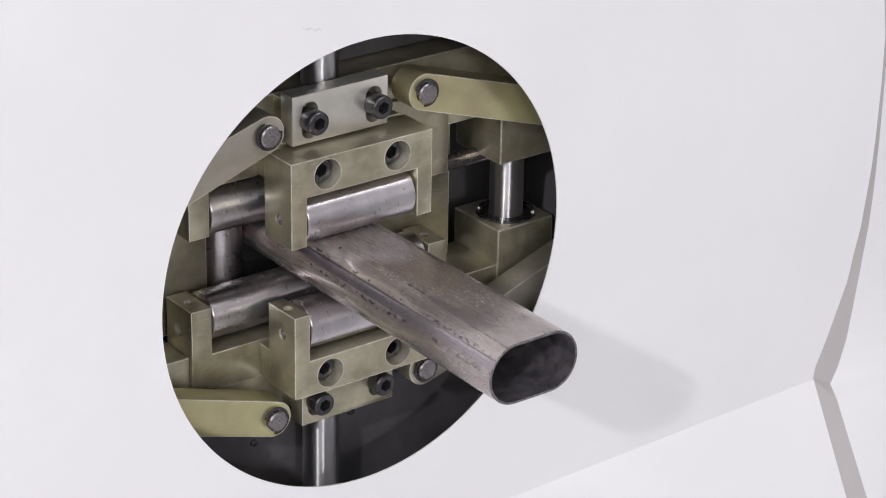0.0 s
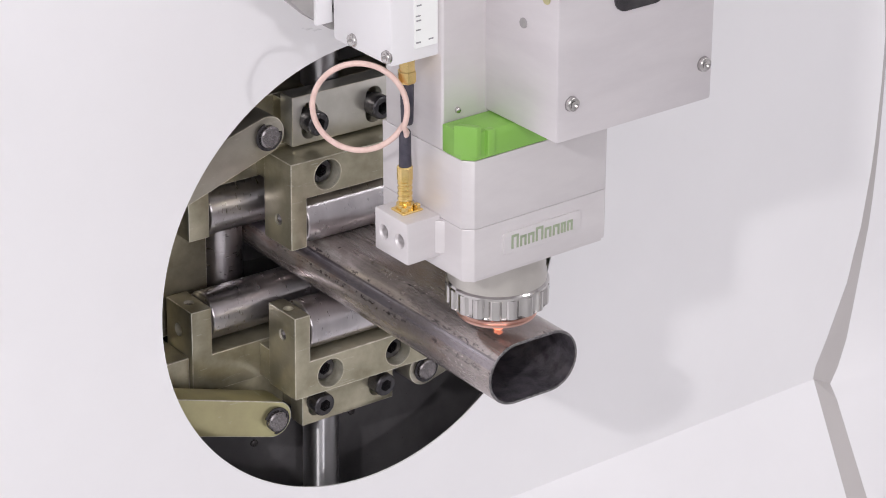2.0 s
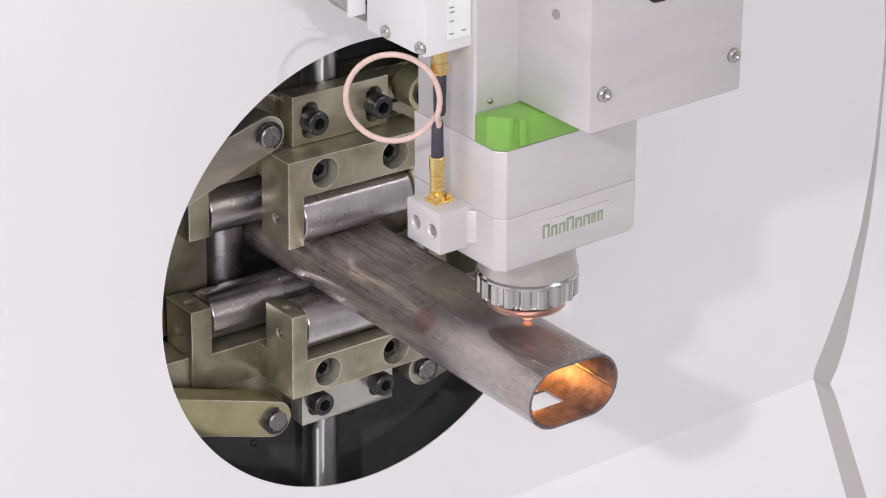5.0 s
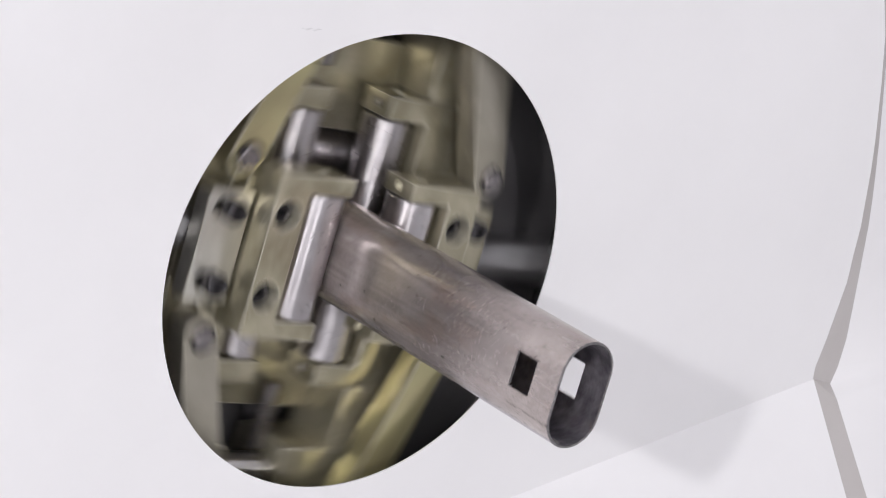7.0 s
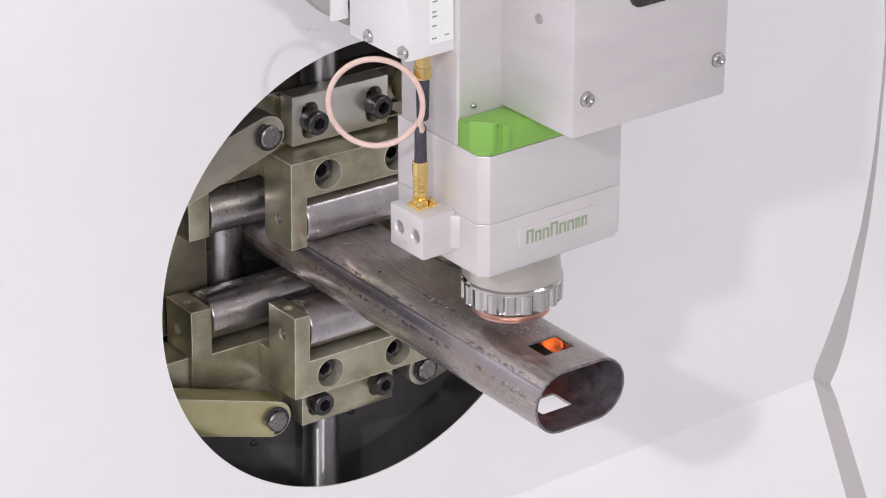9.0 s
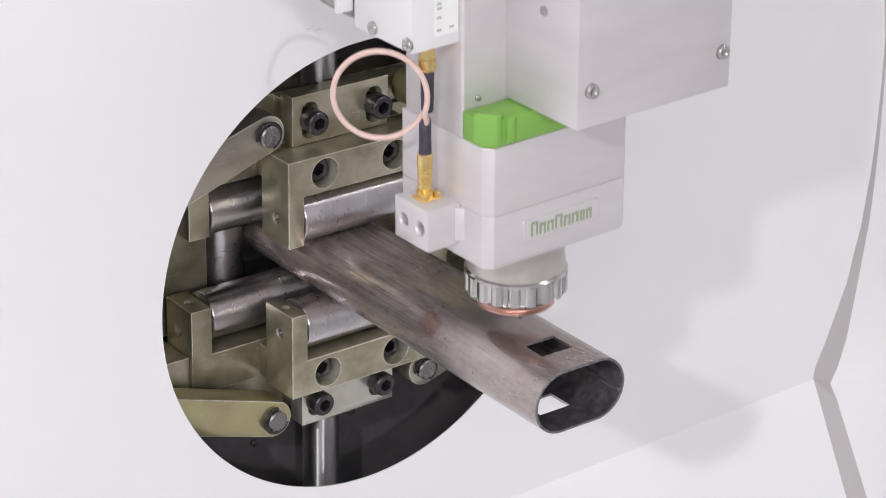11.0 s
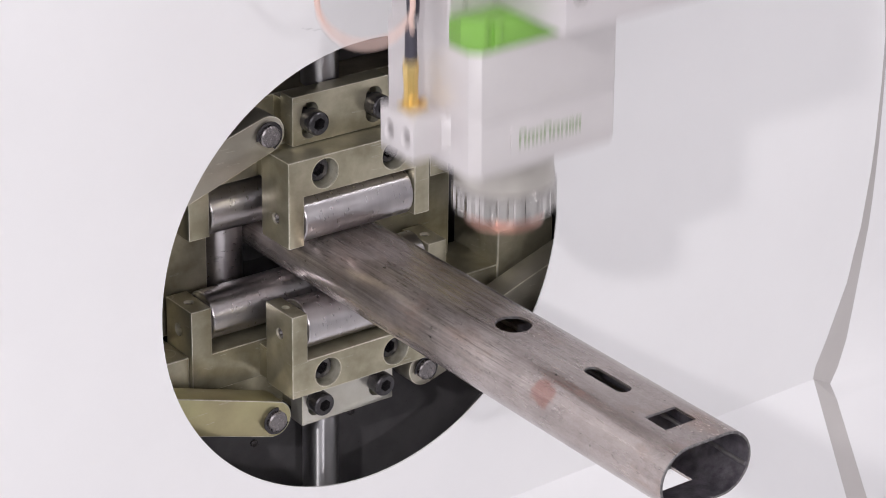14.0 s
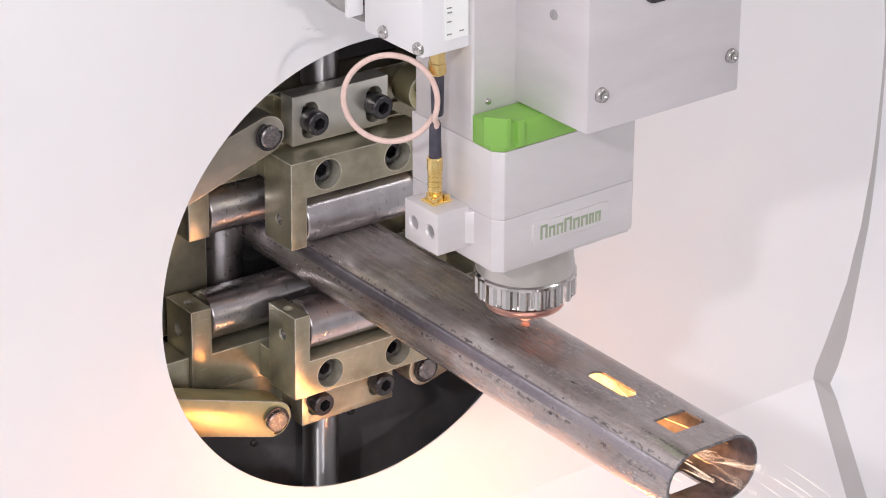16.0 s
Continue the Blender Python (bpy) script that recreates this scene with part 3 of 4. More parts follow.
def link_arm(chuck, pivot, end, width, y0, y1, mat, flare=0.0):
    """A flat link with a round eye at its pivot and a pin through it."""
    px, pz = pivot
    d = Vector((end[0] - px, end[1] - pz))
    length, ang = d.length, math.atan2(d.y, d.x)
    pts = []
    for i in range(17):
        w = math.pi / 2 + math.pi * i / 16
        pts.append((width * math.cos(w), width * math.sin(w)))
    pts += [(length, -width - flare), (length, width + flare)]
    ca, sa = math.cos(ang), math.sin(ang)
    pts = [(px + ca * u - sa * v, pz + sa * u + ca * v) for u, v in pts]
    ob = soften(part("link_arm", prism(pts, y0, y1, 0.5), mat, chuck, "yellow plated flat link arm" if mat == YELLOW else "grey-olive plated flat link arm"), 40)
    pin = part("pivot_pin", turned([(0, -3.4), (4.6, -3.4), (5.3, -2.8), (5.3, -1.9), (4.6, -1.8), (4.6, -0.9), (5.3, -0.8), (5.3, 8)], (0, 0, 0), "y", 36), PIN, ob, "dull steel pivot pin")
    pin.location = Vector((px, y0, pz)) * MM
    soften(pin, 40)
    # E-shaped clip: open towards one side, with three lugs that grip the pin's groove
    outer, inner = [], []
    for i in range(25):
        w = radians(50 + 260 * i / 24)
        lug = 4.4 if i in (0, 1, 11, 12, 13, 23, 24) else 5.6
        outer.append((7.1 * math.cos(w), 7.1 * math.sin(w)))
        inner.append((lug * math.cos(w), lug * math.sin(w)))
    clip = part("retaining_clip", prism(outer + inner[::-1], -1.75, -0.95, 0), BLACK, ob)
    clip.location = Vector((px, y0, pz)) * MM
    clip.rotation_euler = (0, radians(150 if px * pz > 0 else -60), 0)
    return ob


def guide_post(chuck, s):
    """Bearing block, chromed guide shaft and upper block beside the jaws."""
    def block(z0, z1):
        x0, x1 = sorted((110.6 * s, 147 * s))
        za, zb = sorted((z0 * s, z1 * s))
        return soften(part("guide_block", box(x0, x1, 40, 78, za, zb, 0.8), OLIVE, chuck, "olive plated bearing block"))
    low = block(-70, -23.4)
    block(13.4, 60)
    cx = 129.5 * s
    soften(part("guide_shaft", rod((cx, 58, -5 * s), "z", 9, 22, 0.4, 40), SHAFT, chuck, "chromed guide shaft"))
    soften(part("seal_ring", turned([(9, -23.3 * s), (13.2, -23.3 * s), (13.8, -22.6 * s), (15.4, -22.6 * s), (16, -23.4 * s)], (cx, 58, 0), "z", 40), BLACK, low))
    for i in range(4):
        w = radians(45 + 90 * i)
        part("cap_screw", rod((cx + 14.6 * math.cos(w), 58 + 14.6 * math.sin(w), -22.6 * s), "z", 1.6, 1.2, 0.2, 14), SHAFT, low)


def jaw_carrier(chuck, s):
    """Carrier with a stepped lower edge that straddles the wide bracket, and the packing behind the slotted plate."""
    outline = [(-118, 43), (-76.6, 43), (-76.6, 64.1), (76.6, 64.1), (76.6, 43), (118, 43), (118, 82.5), (-118, 82.5)]
    ob = soften(part("jaw_carrier", prism([(x, s * z) for x, z in outline], 41, 78, 0.6), OLIVE, chuck, "olive plated jaw carrier plate"))
    x0, x1 = sorted((-27 * s, 23.4 * s))
    z0, z1 = sorted((64.3 * s, 82.3 * s))
    soften(part("packing_block", box(x0, x1, 30.7, 40.8, z0, z1, 0.4), OLIVE, ob))
    z0, z1 = sorted((45 * s, 62.3 * s))
    soften(part("spacer_block", box(-38, 38, 28.2, 38.6, z0, z1, 0.4), OLIVE, ob))
    return ob


def cylinder_block(chuck, s):
    """Black machined block that holds the piston; small screws and a bleed plug on its face."""
    za, zb = sorted((s * 82.8, s * 168))
    cyl = soften(part("cylinder_block", box(-128, 128, 58, 102, za, zb, 1.0), DARK, chuck, "black cylinder block"))
    for x, z in ((52, 92), (-52, 92), (76, 90), (-76, 90), (30, 112), (-30, 112)):
        part("cap_screw", rod((x, 57.6, s * z), "y", 2.0, 1.0, 0.4, 14), PIN, cyl)
    return cyl


def build_chuck():
    chuck = thing("tube_chuck", "olive plated four-roller tube chuck turning behind the panel", "chuck", at=(AXIS_X * MM, 0, H + AXIS_Z * MM))
    for s in (1, -1):
        front_bracket(chuck, s)
        wide_bracket(chuck, s)
        slotted_plate(chuck, s)
        jaw_carrier(chuck, s)
        soften(part("piston_rod", rod((0, 41.5, s * 123.4), "z", 9.2, 40.8, 0.4, 48), SHAFT, chuck, "chromed piston rod"))
        # side jaws: upright rollers between the wide brackets
        soften(part("side_plate", box(min(s * 50, s * 98), max(s * 50, s * 98), 66, 100, -42.5, 42.5, 0.8), OLIVE, chuck, "olive plated side jaw plate"))
        roller(chuck, (s * 36.5, 77, 0), "z", 11.8, 40)
        guide_post(chuck, s)
        # links: the long yellow one, and the short one on the other side
        link_arm(chuck, (s * 44, s * 75.8), (s * 152, s * 41), 9.4, 16, 31, YELLOW, 0.4)
        link_arm(chuck, (-s * 46.3, s * 73.9), (-s * 152, s * 40), 9.4, 16, 31, ARMGREY, 2.2)
        cylinder_block(chuck, s)
        soften(part("tie_rod", rod((s * 101, 61, s * 12), "x", 4.2, 18, 0.3, 24), PIN, chuck, "thin steel tie rod"))
    # body of the chuck
    soften(part("back_disc", turned([(34, 102), (190, 102), (190, 118), (34, 118)], (0, 0, 0), "y", 96, True), DARK, chuck, "dark cast chuck body"))
    soften(part("rim", turned([(172, 20), (190, 20), (190, 102), (172, 102)], (0, 0, 0), "y", 96, True), DARK, chuck, "dark cast chuck rim"))
    return chuck


chuck = build_chuck()


# ---- the tube and the pieces cut from it ----
TUBE_W, TUBE_H, WALL = 25.0, 15.0, 1.2     # half width, half height, wall
FLAT = TUBE_W - TUBE_H
# openings: distance from the tube's end, half width, half length, corner radius, offset from the middle
OPENINGS = {"square": (22.8, 8.4, 6.8, 0.3, 0.6), "slot": (64.6, 3.8, 13.6, 3.7, -0.5), "round": (129.6, 8.3, 8.3, 8.25, -0.4)}


def opening_outline(kind, shrink=0.0):
    d, hx, hy, r, off = OPENINGS[kind]
    hx, hy, r = hx - shrink, hy - shrink, max(0.1, r - shrink)
    return rounded_rect(off - hx, off + hx, d - hy, d + hy, r, 8)


def build_tube():
    length = 1600
    outer, inner = stadium(0, 0, FLAT, TUBE_H, 24), stadium(0, 0, FLAT, TUBE_H - WALL, 24)
    bm = bmesh.new()
    rings = [[bm.verts.new((u, y, v)) for u, v in pts] for pts, y in ((outer, 0.25), (outer, length), (inner, length), (inner, 0.0))]
    lip = [bm.verts.new((u, 0.0, v)) for u, v in stadium(0, 0, FLAT, TUBE_H - 0.25, 24)]
    loop = [lip, *rings, lip]
    k = len(lip)
    for a, c in zip(loop, loop[1:]):
        for i in range(k):
            bm.faces.new((a[i], a[(i + 1) % k], c[(i + 1) % k], c[i]))
    bmesh.ops.recalc_face_normals(bm, faces=bm.faces)
    cutters = [prism(opening_outline(kind), -20, 20, 0, "z") for kind in OPENINGS]
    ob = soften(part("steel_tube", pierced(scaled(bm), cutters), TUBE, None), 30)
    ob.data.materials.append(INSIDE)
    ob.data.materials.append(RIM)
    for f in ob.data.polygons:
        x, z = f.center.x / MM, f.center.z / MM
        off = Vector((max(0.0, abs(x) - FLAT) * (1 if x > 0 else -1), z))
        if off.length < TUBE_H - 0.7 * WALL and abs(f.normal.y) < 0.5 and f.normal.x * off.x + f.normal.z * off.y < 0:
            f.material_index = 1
        if f.normal.y < -0.5:
            f.material_index = 2
    tagged(ob, "grey flat-oval steel tube with streaked mill scale", "tube")
    # burred rim of the cut end, and the weld bead along the inside
    bm = bmesh.new()
    rng = random.Random(2)
    loops = []
    for r, y in ((TUBE_H - 0.12, 0.02), (TUBE_H - 0.3, -0.12), (TUBE_H - WALL + 0.1, -0.12), (TUBE_H - WALL - 0.05, 0.1)):
        loops.append([bm.verts.new((u, y - (rng.random() * 0.12 if y < 0 else 0), v)) for u, v in stadium(0, 0, FLAT, r, 24)])
    k = len(loops[0])
    for a, c in zip(loops, loops[1:]):
        for i in range(k):
            bm.faces.new((a[i], a[(i + 1) % k], c[(i + 1) % k], c[i]))
    part("cut_edge", scaled(bm), RIM, ob, "dark burred laser-cut edge")
    line = [Vector((-TUBE_W + WALL + 0.8 + 0.15 * math.sin(i * 1.9), 1.0 + 3.0 * i, 4.0 + 0.2 * math.sin(i * 0.7))) for i in range(180)]
    soften(part("weld_bead", swept(line, 0.95, 8), BEAD, ob, "pale weld bead inside the tube"), 60)
    return ob


def cut_piece(kind, s):
    z0, z1 = sorted((s * (TUBE_H - WALL), s * TUBE_H))
    ob = part("cut_piece", prism(opening_outline(kind, 0.04), z0, z1, 0, "z"), TUBE, None)
    ob.data.materials.append(INSIDE)
    for f in ob.data.polygons:
        f.material_index = 1 if f.normal.z * s < 0.5 else 0
    text = {"square": "small rectangular steel offcut from the tube", "slot": "slot-shaped steel offcut from the tube", "round": "round steel offcut from the tube"}[kind]
    return tagged(ob, text, "offcut", "offcuts of the tube")


tube = build_tube()
pieces = {(kind, s): cut_piece(kind, s) for kind in OPENINGS for s in (1, -1)}


# ---- the cutting head; local origin on the laser's axis at the tube's surface ----
HEAD0 = Vector((-4.0, CUT_Y, 15.0))


def build_head():
    head = thing("laser_head", "silver aluminium laser cutting head with a copper nozzle", "laser head")

    def at(bm):
        bmesh.ops.translate(bm, vec=-HEAD0 * MM, verts=bm.verts)
        return bm

    # lower body with bevelled upright corner
    outline = [(-40.3, -145), (30, -145), (33, -142), (33, -85), (-44.2, -85), (-44.2, -141.1)]
    body = soften(part("lower_body", at(prism(outline, 63, 86, 0.35, "z")), ALU, head, "bead-blasted aluminium lower body"), 20)
    mid = soften(part("middle_body", at(prism(outline, 86.12, 117, 0.4, "z")), ALU, head, "bead-blasted aluminium middle body"), 20)
    part("base_plate", at(prism([(-39.6, -144), (29.5, -144), (32, -141), (32, -86), (-43.2, -86), (-43.2, -140.4)], 61.4, 63, 0.2, "z")), ALU, head)
    # name plate with a green plain mark in place of the maker's name
    plate = soften(part("name_plate", at(prism(rounded_rect(-25.5, 16.5, 70.2, 80.4, 1.6), -145.9, -144.9, 0.15)), ALU, head, "small brushed name plate"), 30)
    x = -21.5
    for w, h in ((4.0, 6.4), (3.6, 4.9), (3.6, 4.9), (4.2, 6.4), (3.8, 4.9), (3.8, 4.9), (2.8, 4.9), (3.2, 4.9)):
        for x0, x1, z0, z1 in ((x, x + 1.05, 0, h), (x + w - 1.25, x + w - 0.2, 0, h), (x + 1.05, x + w - 1.25, h - 1.1, h)):
            part("printed_mark", at(box(x0, x1, -146.1, -145.8, 72.4 + z0, 72.4 + z1, 0)), GREENINK, plate)
        x += w + 0.62
    # neck, knurled nut, copper nozzle
    c = Vector((-2.4, CUT_Y, 0))
    soften(part("neck", at(turned([(21.4, 62), (21.4, 47), (21.9, 45), (21.9, 40)], c, "z", 64)), NECK, head, "warm grey cylindrical neck"), 30)
    pts, n = [], 18
    for i in range(n * 8):
        w = 2 * math.pi * i / (n * 8)
        k = i % 8
        r = (21.6, 21.7, 22.7, 23.1, 23.15, 23.1, 22.7, 21.7)[k]
        pts.append((c.x + r * math.cos(w), c.y + r * math.sin(w)))
    nut = prism(pts, 30.6, 39.6, 0, "z")
    nut = soften(part("knurled_nut", at(nut), NICKEL, head, "shiny fluted lock nut"), 25)
    soften(part("nut_collar", at(turned([(19, 41.6), (22.0, 41.6), (22.9, 40.8), (22.9, 39.6)], c, "z", 64)), NICKEL, nut), 30)
    soften(part("nut_skirt", at(turned([(22.4, 30.6), (21.4, 29.6), (18.5, 29.2), (15.0, 29.2)], c, "z", 64)), NICKEL, nut), 30)
    soften(part("nozzle_ring", at(turned([(16.4, 30.0), (16.4, 27.6), (17.8, 27.2), (18.0, 26.4), (17.4, 25.8), (18.0, 25.2), (17.7, 24.2), (13.0, 23.6), (5.0, 23.0), (2.6, 20.6), (0.8, 20.3), (0.8, 24)], c, "z", 64)), COPPER, head, "copper cutting nozzle"), 30)
    soften(part("slide_plate", at(box(-28, 8, -88, -78, 120, 900, 0.8)), ALU, head, "aluminium slide plate"), 30)
    # lime green cover round the body's upper corner
    g = prism([(-44.8, -141.3), (-40.6, -145.6), (20.5, -145.6), (20.5, -128.3), (-44.8, -128.3)], 117.3, 129.6, 0.8, "z")
    cover = soften(part("green_cover", at(g), GREEN, head, "lime green plastic cover"), 30)
    soften(part("catch", at(prism([(-46.6, -138.6), (-41.0, -147.0), (-38.5, -147.0), (-38.5, -144), (-43, -138)], 119.5, 132.6, 0.5, "z")), GREEN, cover), 30)
    soften(part("rib", at(box(-35.5, -31.5, -147.4, -144, 118.6, 130.4, 0.6)), GREEN, cover), 30)
    # tall column, and the wide drive box before it
    up = prism([(-44.2, -127.2), (-44.2, -88), (20, -88), (20, -128), (-43.4, -128)], 117.2, 330, 0.4, "z")
    soften(part("upper_body", at(up), ALU, head, "tall aluminium upper body"), 25)
    part("body_screw", at(turned([(0, -129.2), (1.0, -129.2), (1.3, -128.6), (1.4, -127.8)], (-36.5, 0, 133.5), "y", 18)), NICKEL, head)
    drive = soften(part("drive_box", at(box(-22, 61.5, -175, -112, 130.0, 330, 1.4)), DRIVE, head, "grey aluminium drive housing"), 30)
    for sx, sz in ((-14.7, 146.2), (56.3, 146.8)):
        part("cover_screw", at(turned([(0, -176.0), (1.6, -176.0), (1.8, -177.0), (2.9, -176.8), (3.4, -174.8)], (sx, 0, sz), "y", 24)), NICKEL, drive)
    # the slot's dark recess painted as a black plate on the face
    soften(part("slot_grip", at(prism(stadium(20, 185.5, 8, 5.5, 8), -176.0, -174.8, 0.2)), BLACK, drive, "black patch for the shade of a recessed slot"), 30)
    soften(part("grip_lip", at(prism(stadium(33, 187.5, 6, 5, 8), -177.0, -175.0, 0.4)), NICKEL, drive), 30)
    for yy, zz, mm in ((-114.5, 166.5, COPPER), (-153, 175.8, CAST), (-167.5, 190, YELLOW)):
        part("cover_plug", at(rod((-22.2, yy, zz), "x", 2.2, 0.5, 0.2, 20)), mm, drive)
    # sensor box with a label
    box2 = soften(part("sensor_box", at(box(-67.8, -34.6, -125, -84, 158.5, 330, 1.0)), WHITE, head, "white painted sensor box"), 25)
    label = part("label", at(box(-56.3, -44.8, -125.5, -124.9, 164, 192, 0)), PAPER, box2, "white sticker with scale marks")
    for x0, z0 in ((-57.8, 166.2), (-51.5, 166.6), (-57.8, 171.6), (-57.6, 175.6), (-57.8, 177.6), (-57.4, 182)):
        part("printed_mark", at(box(x0 + 2.2, x0 + 4.4, -125.8, -125.4, z0, z0 + 0.5, 0)), INK, label)
    for yy in (-122.5, -98.4):
        k = part("cover_screw", turned([(0, -0.2), (1.2, -0.2), (1.5, -1.6), (2.6, -1.4), (3.0, 0.4)], (0, 0, 0), "x", 20), NICKEL, box2)
        k.location = (Vector((-67.8, yy, 162.3)) - HEAD0) * MM
    # mounting bracket behind the sensor box
    brk = [(-96, 196), (-85, 176.5), (-76, 168), (-66, 161), (-60, 159), (-60, 196)]
    bracket = soften(part("mounting_bracket", at(prism(brk, -80, -72, 0.6)), CAST, head, "grey curved mounting bracket"), 25)
    part("bracket_plate", at(box(-74.6, -66.5, -82, -79.8, 165, 190, 0.3)), WHITE, bracket)
    part("bracket_knob", at(rod((-62.5, -82, 170), "y", 3.2, 3, 0.5, 20)), BLACK, bracket)
    # sensor cable: connector, sleeve, loop, sleeve, connector
    cx, cy = -51.3, -113.0
    soften(part("upper_connector", at(turned([(3.0, 158.6), (3.6, 158), (3.6, 150), (4.1, 149.6), (4.1, 145.5), (3.4, 144.4)], (cx, cy, 0), "z", 6)), GOLD, head, "gold plated cable connector"), 20)
    soften(part("upper_sleeve", at(turned([(2.6, 145), (2.9, 143), (2.8, 135), (2.6, 127), (2.2, 126)], (cx, cy, 0), "z", 20)), SLEEVE, head), 40)
    soften(part("lower_sleeve", at(turned([(2.0, 123.6), (2.5, 122.6), (2.6, 112), (2.8, 106)], (cx - 1.2, cy, 0), "z", 20)), SLEEVE, head), 40)
    low = [(2.9, 107.5), (3.4, 107), (3.4, 101.5), (2.8, 101.2)]
    for i in range(4):
        low += [(2.8, 100.6 - i * 2.4), (3.2, 100.2 - i * 2.4), (3.2, 99.4 - i * 2.4), (2.8, 99.0 - i * 2.4)]
    low += [(2.6, 90.6), (3.8, 90.4), (3.8, 88.4), (4.6, 88.2), (4.6, 87.4)]
    base = soften(part("lower_connector", at(turned(low, (cx - 1.4, cy, 0), "z", 24)), GOLD, head, "gold plated threaded connector"), 40)
    part("connector_flange", at(box(cx - 6.4, cx + 4, cy - 5.5, cy + 3.5, 87.4, 88.4, 0.4)), GOLD, base)
    soften(part("flange_nut", at(rod((cx - 4.4, cy - 3.6, 89.3), "z", 1.5, 1.1, 0.2, 6)), GOLD, base), 30)
    soften(part("flange_nut", at(rod((cx + 2.2, cy - 3.6, 89.3), "z", 1.5, 1.1, 0.2, 6)), GOLD, base), 30)
    # the loop stands across the sleeves, turned a third of the way from the panel's plane
    across = Vector((0.8, -0.6, 0))
    mid = Vector((-67.6, -102.2, 134.4))
    before = Vector((-0.6, -0.8, 0))
    pts = [Vector((cx, cy, 131)), Vector((cx - 0.2, cy, 127.5))]
    for i in range(61):
        w = radians(-30 - 352 * i / 60)
        pts.append(mid + 19.6 * math.cos(w) * across + Vector((0, 0, 19.8 * math.sin(w))) + before * 4.6 * max(0.0, i / 60 - 0.35) / 0.65)
    pts += [Vector((cx - 2.2, cy - 2.6, 123.4)), Vector((cx - 1.4, cy - 0.6, 120.5)), Vector((cx - 1.2, cy, 117))]
    soften(part("sensor_cable", at(swept(pts, 1.25)), PINK, head, "thin pink coiled sensor cable"), 60)
    # connector block at the side
    blk = box(-61.4, -44.2, -126.5, -103, 68.5, 87.5, 0.6)
    holes = [turned([(3.9, -62.5), (2.9, -60.4), (2.9, -52)], (0, yy, 78), "x", 24) for yy in (-121, -109.5)]
    blk = soften(part("connector_block", at(pierced(blk, holes)), ALU, head, "aluminium connector block with two tapped holes"), 25)
    soften(part("block_web", at(prism([(-47.5, -126.0), (-44.0, -129.6), (-43.9, -104), (-47.5, -104)], 70.5, 85.5, 0.4, "z")), ALU, blk), 30)
    return head


head = build_head()


def gantry():
    ob = thing("gantry_beam", "white enamelled beam that carries the cutting head", "beam", at=(0, 0, H))
    soften(part("beam", box(-900, 900, -77.8, -6, 520, 640, 3), PANEL, ob))
    for x in (-860, 860):
        soften(part("end_bracket", box(x - 40, x + 40, -6, -0.2, 500, 660, 1), OLIVE, ob))


gantry()


# ---- light and sparks of the cut ----
def ellipsoid(rx, ry, rz, noise_amount=0.0):
    bm = bmesh.new()
    bmesh.ops.create_icosphere(bm, subdivisions=3, radius=1)
    for v in bm.verts:
        k = 1 + noise_amount * noise.noise(v.co * 2.3)
        v.co = Vector((v.co.x * rx * k, v.co.y * ry * k, v.co.z * rz * k))
    for f in bm.faces:
        f.smooth = True
    return scaled(bm)


flame = tagged(part("cutting_flame", prism(stadium(0, 0, FLAT - 0.6, TUBE_H - WALL - 0.5, 16), -7, 9, 2.5), FLAME, None), "white-hot cutting flame filling the tube's mouth", "flame")
inner = tagged(part("inner_flame", prism(stadium(0, 0, FLAT - 0.8, TUBE_H - WALL - 0.8, 16), -7, 9, 2.5), INNER, None), "orange cutting flame deep inside the tube", "flame")
jet = tagged(part("molten_jet", merged(ellipsoid(3.0, 4.0, 8.6, 0.3), ellipsoid(5.0, 16.0, 2.6, 0.4)), JET, None), "orange molten metal jet under the nozzle", "flame")
spot = tagged(part("cutting_spot", ellipsoid(2.0, 2.0, 0.8, 0.35), HOTSPOT, None), "small red-hot spot under the nozzle", "flame")



def stream_mesh():
    rng = random.Random(5)
    blades = []
    for i in range(9):
        e = ellipsoid(0.085, rng.uniform(12, 30), 0.085)
        turn_ = pose(rng.uniform(-16, 16) * MM, rng.uniform(-30, 30) * MM, rng.uniform(-9, 9) * MM, rng.gauss(0, 5), 0, rng.gauss(0, 9))
        bmesh.ops.transform(e, matrix=turn_, verts=e.verts)
        blades.append(e)
    return merged(*blades)


stream = tagged(part("spark_stream", stream_mesh(), STREAM, None), "orange streaks of molten metal racing inside the tube", "sparks")


def fan_mesh():
    """Dashes of light that spread from the tube's mouth, denser near it."""
    rng = random.Random(11)
    bm = bmesh.new()
    for i in range(170):
        ax, az = radians(rng.gauss(24, 20)), radians(rng.gauss(4, 14))
        d = Vector((math.sin(ax) * math.cos(az), -math.cos(ax) * math.cos(az), math.sin(az)))
        near = 3 + 68 * rng.random() ** 1.6
        long = rng.uniform(4, 15)
        thick = rng.uniform(0.06, 0.14)
        p = Vector((rng.uniform(-14, 14), 0, rng.uniform(-7, 7))) + d * near
        kink = Vector((rng.gauss(0, 0.5), 0, rng.gauss(0, 0.5)))
        u = d.orthogonal().normalized()
        v = d.cross(u)
        rings = []
        for f, k in ((0.0, 0.2), (0.4, 1.0), (1.0, 0.3)):
            c = p + d * (long * f) + kink * (f if f < 1 else 0.4)
            rings.append([bm.verts.new(c + thick * k * (u * math.cos(w) + v * math.sin(w))) for w in (0, 2.1, 4.2)])
        for a, c in zip(rings, rings[1:]):
            for k in range(3):
                bm.faces.new((a[k], a[(k + 1) % 3], c[(k + 1) % 3], c[k]))
    return scaled(bm)


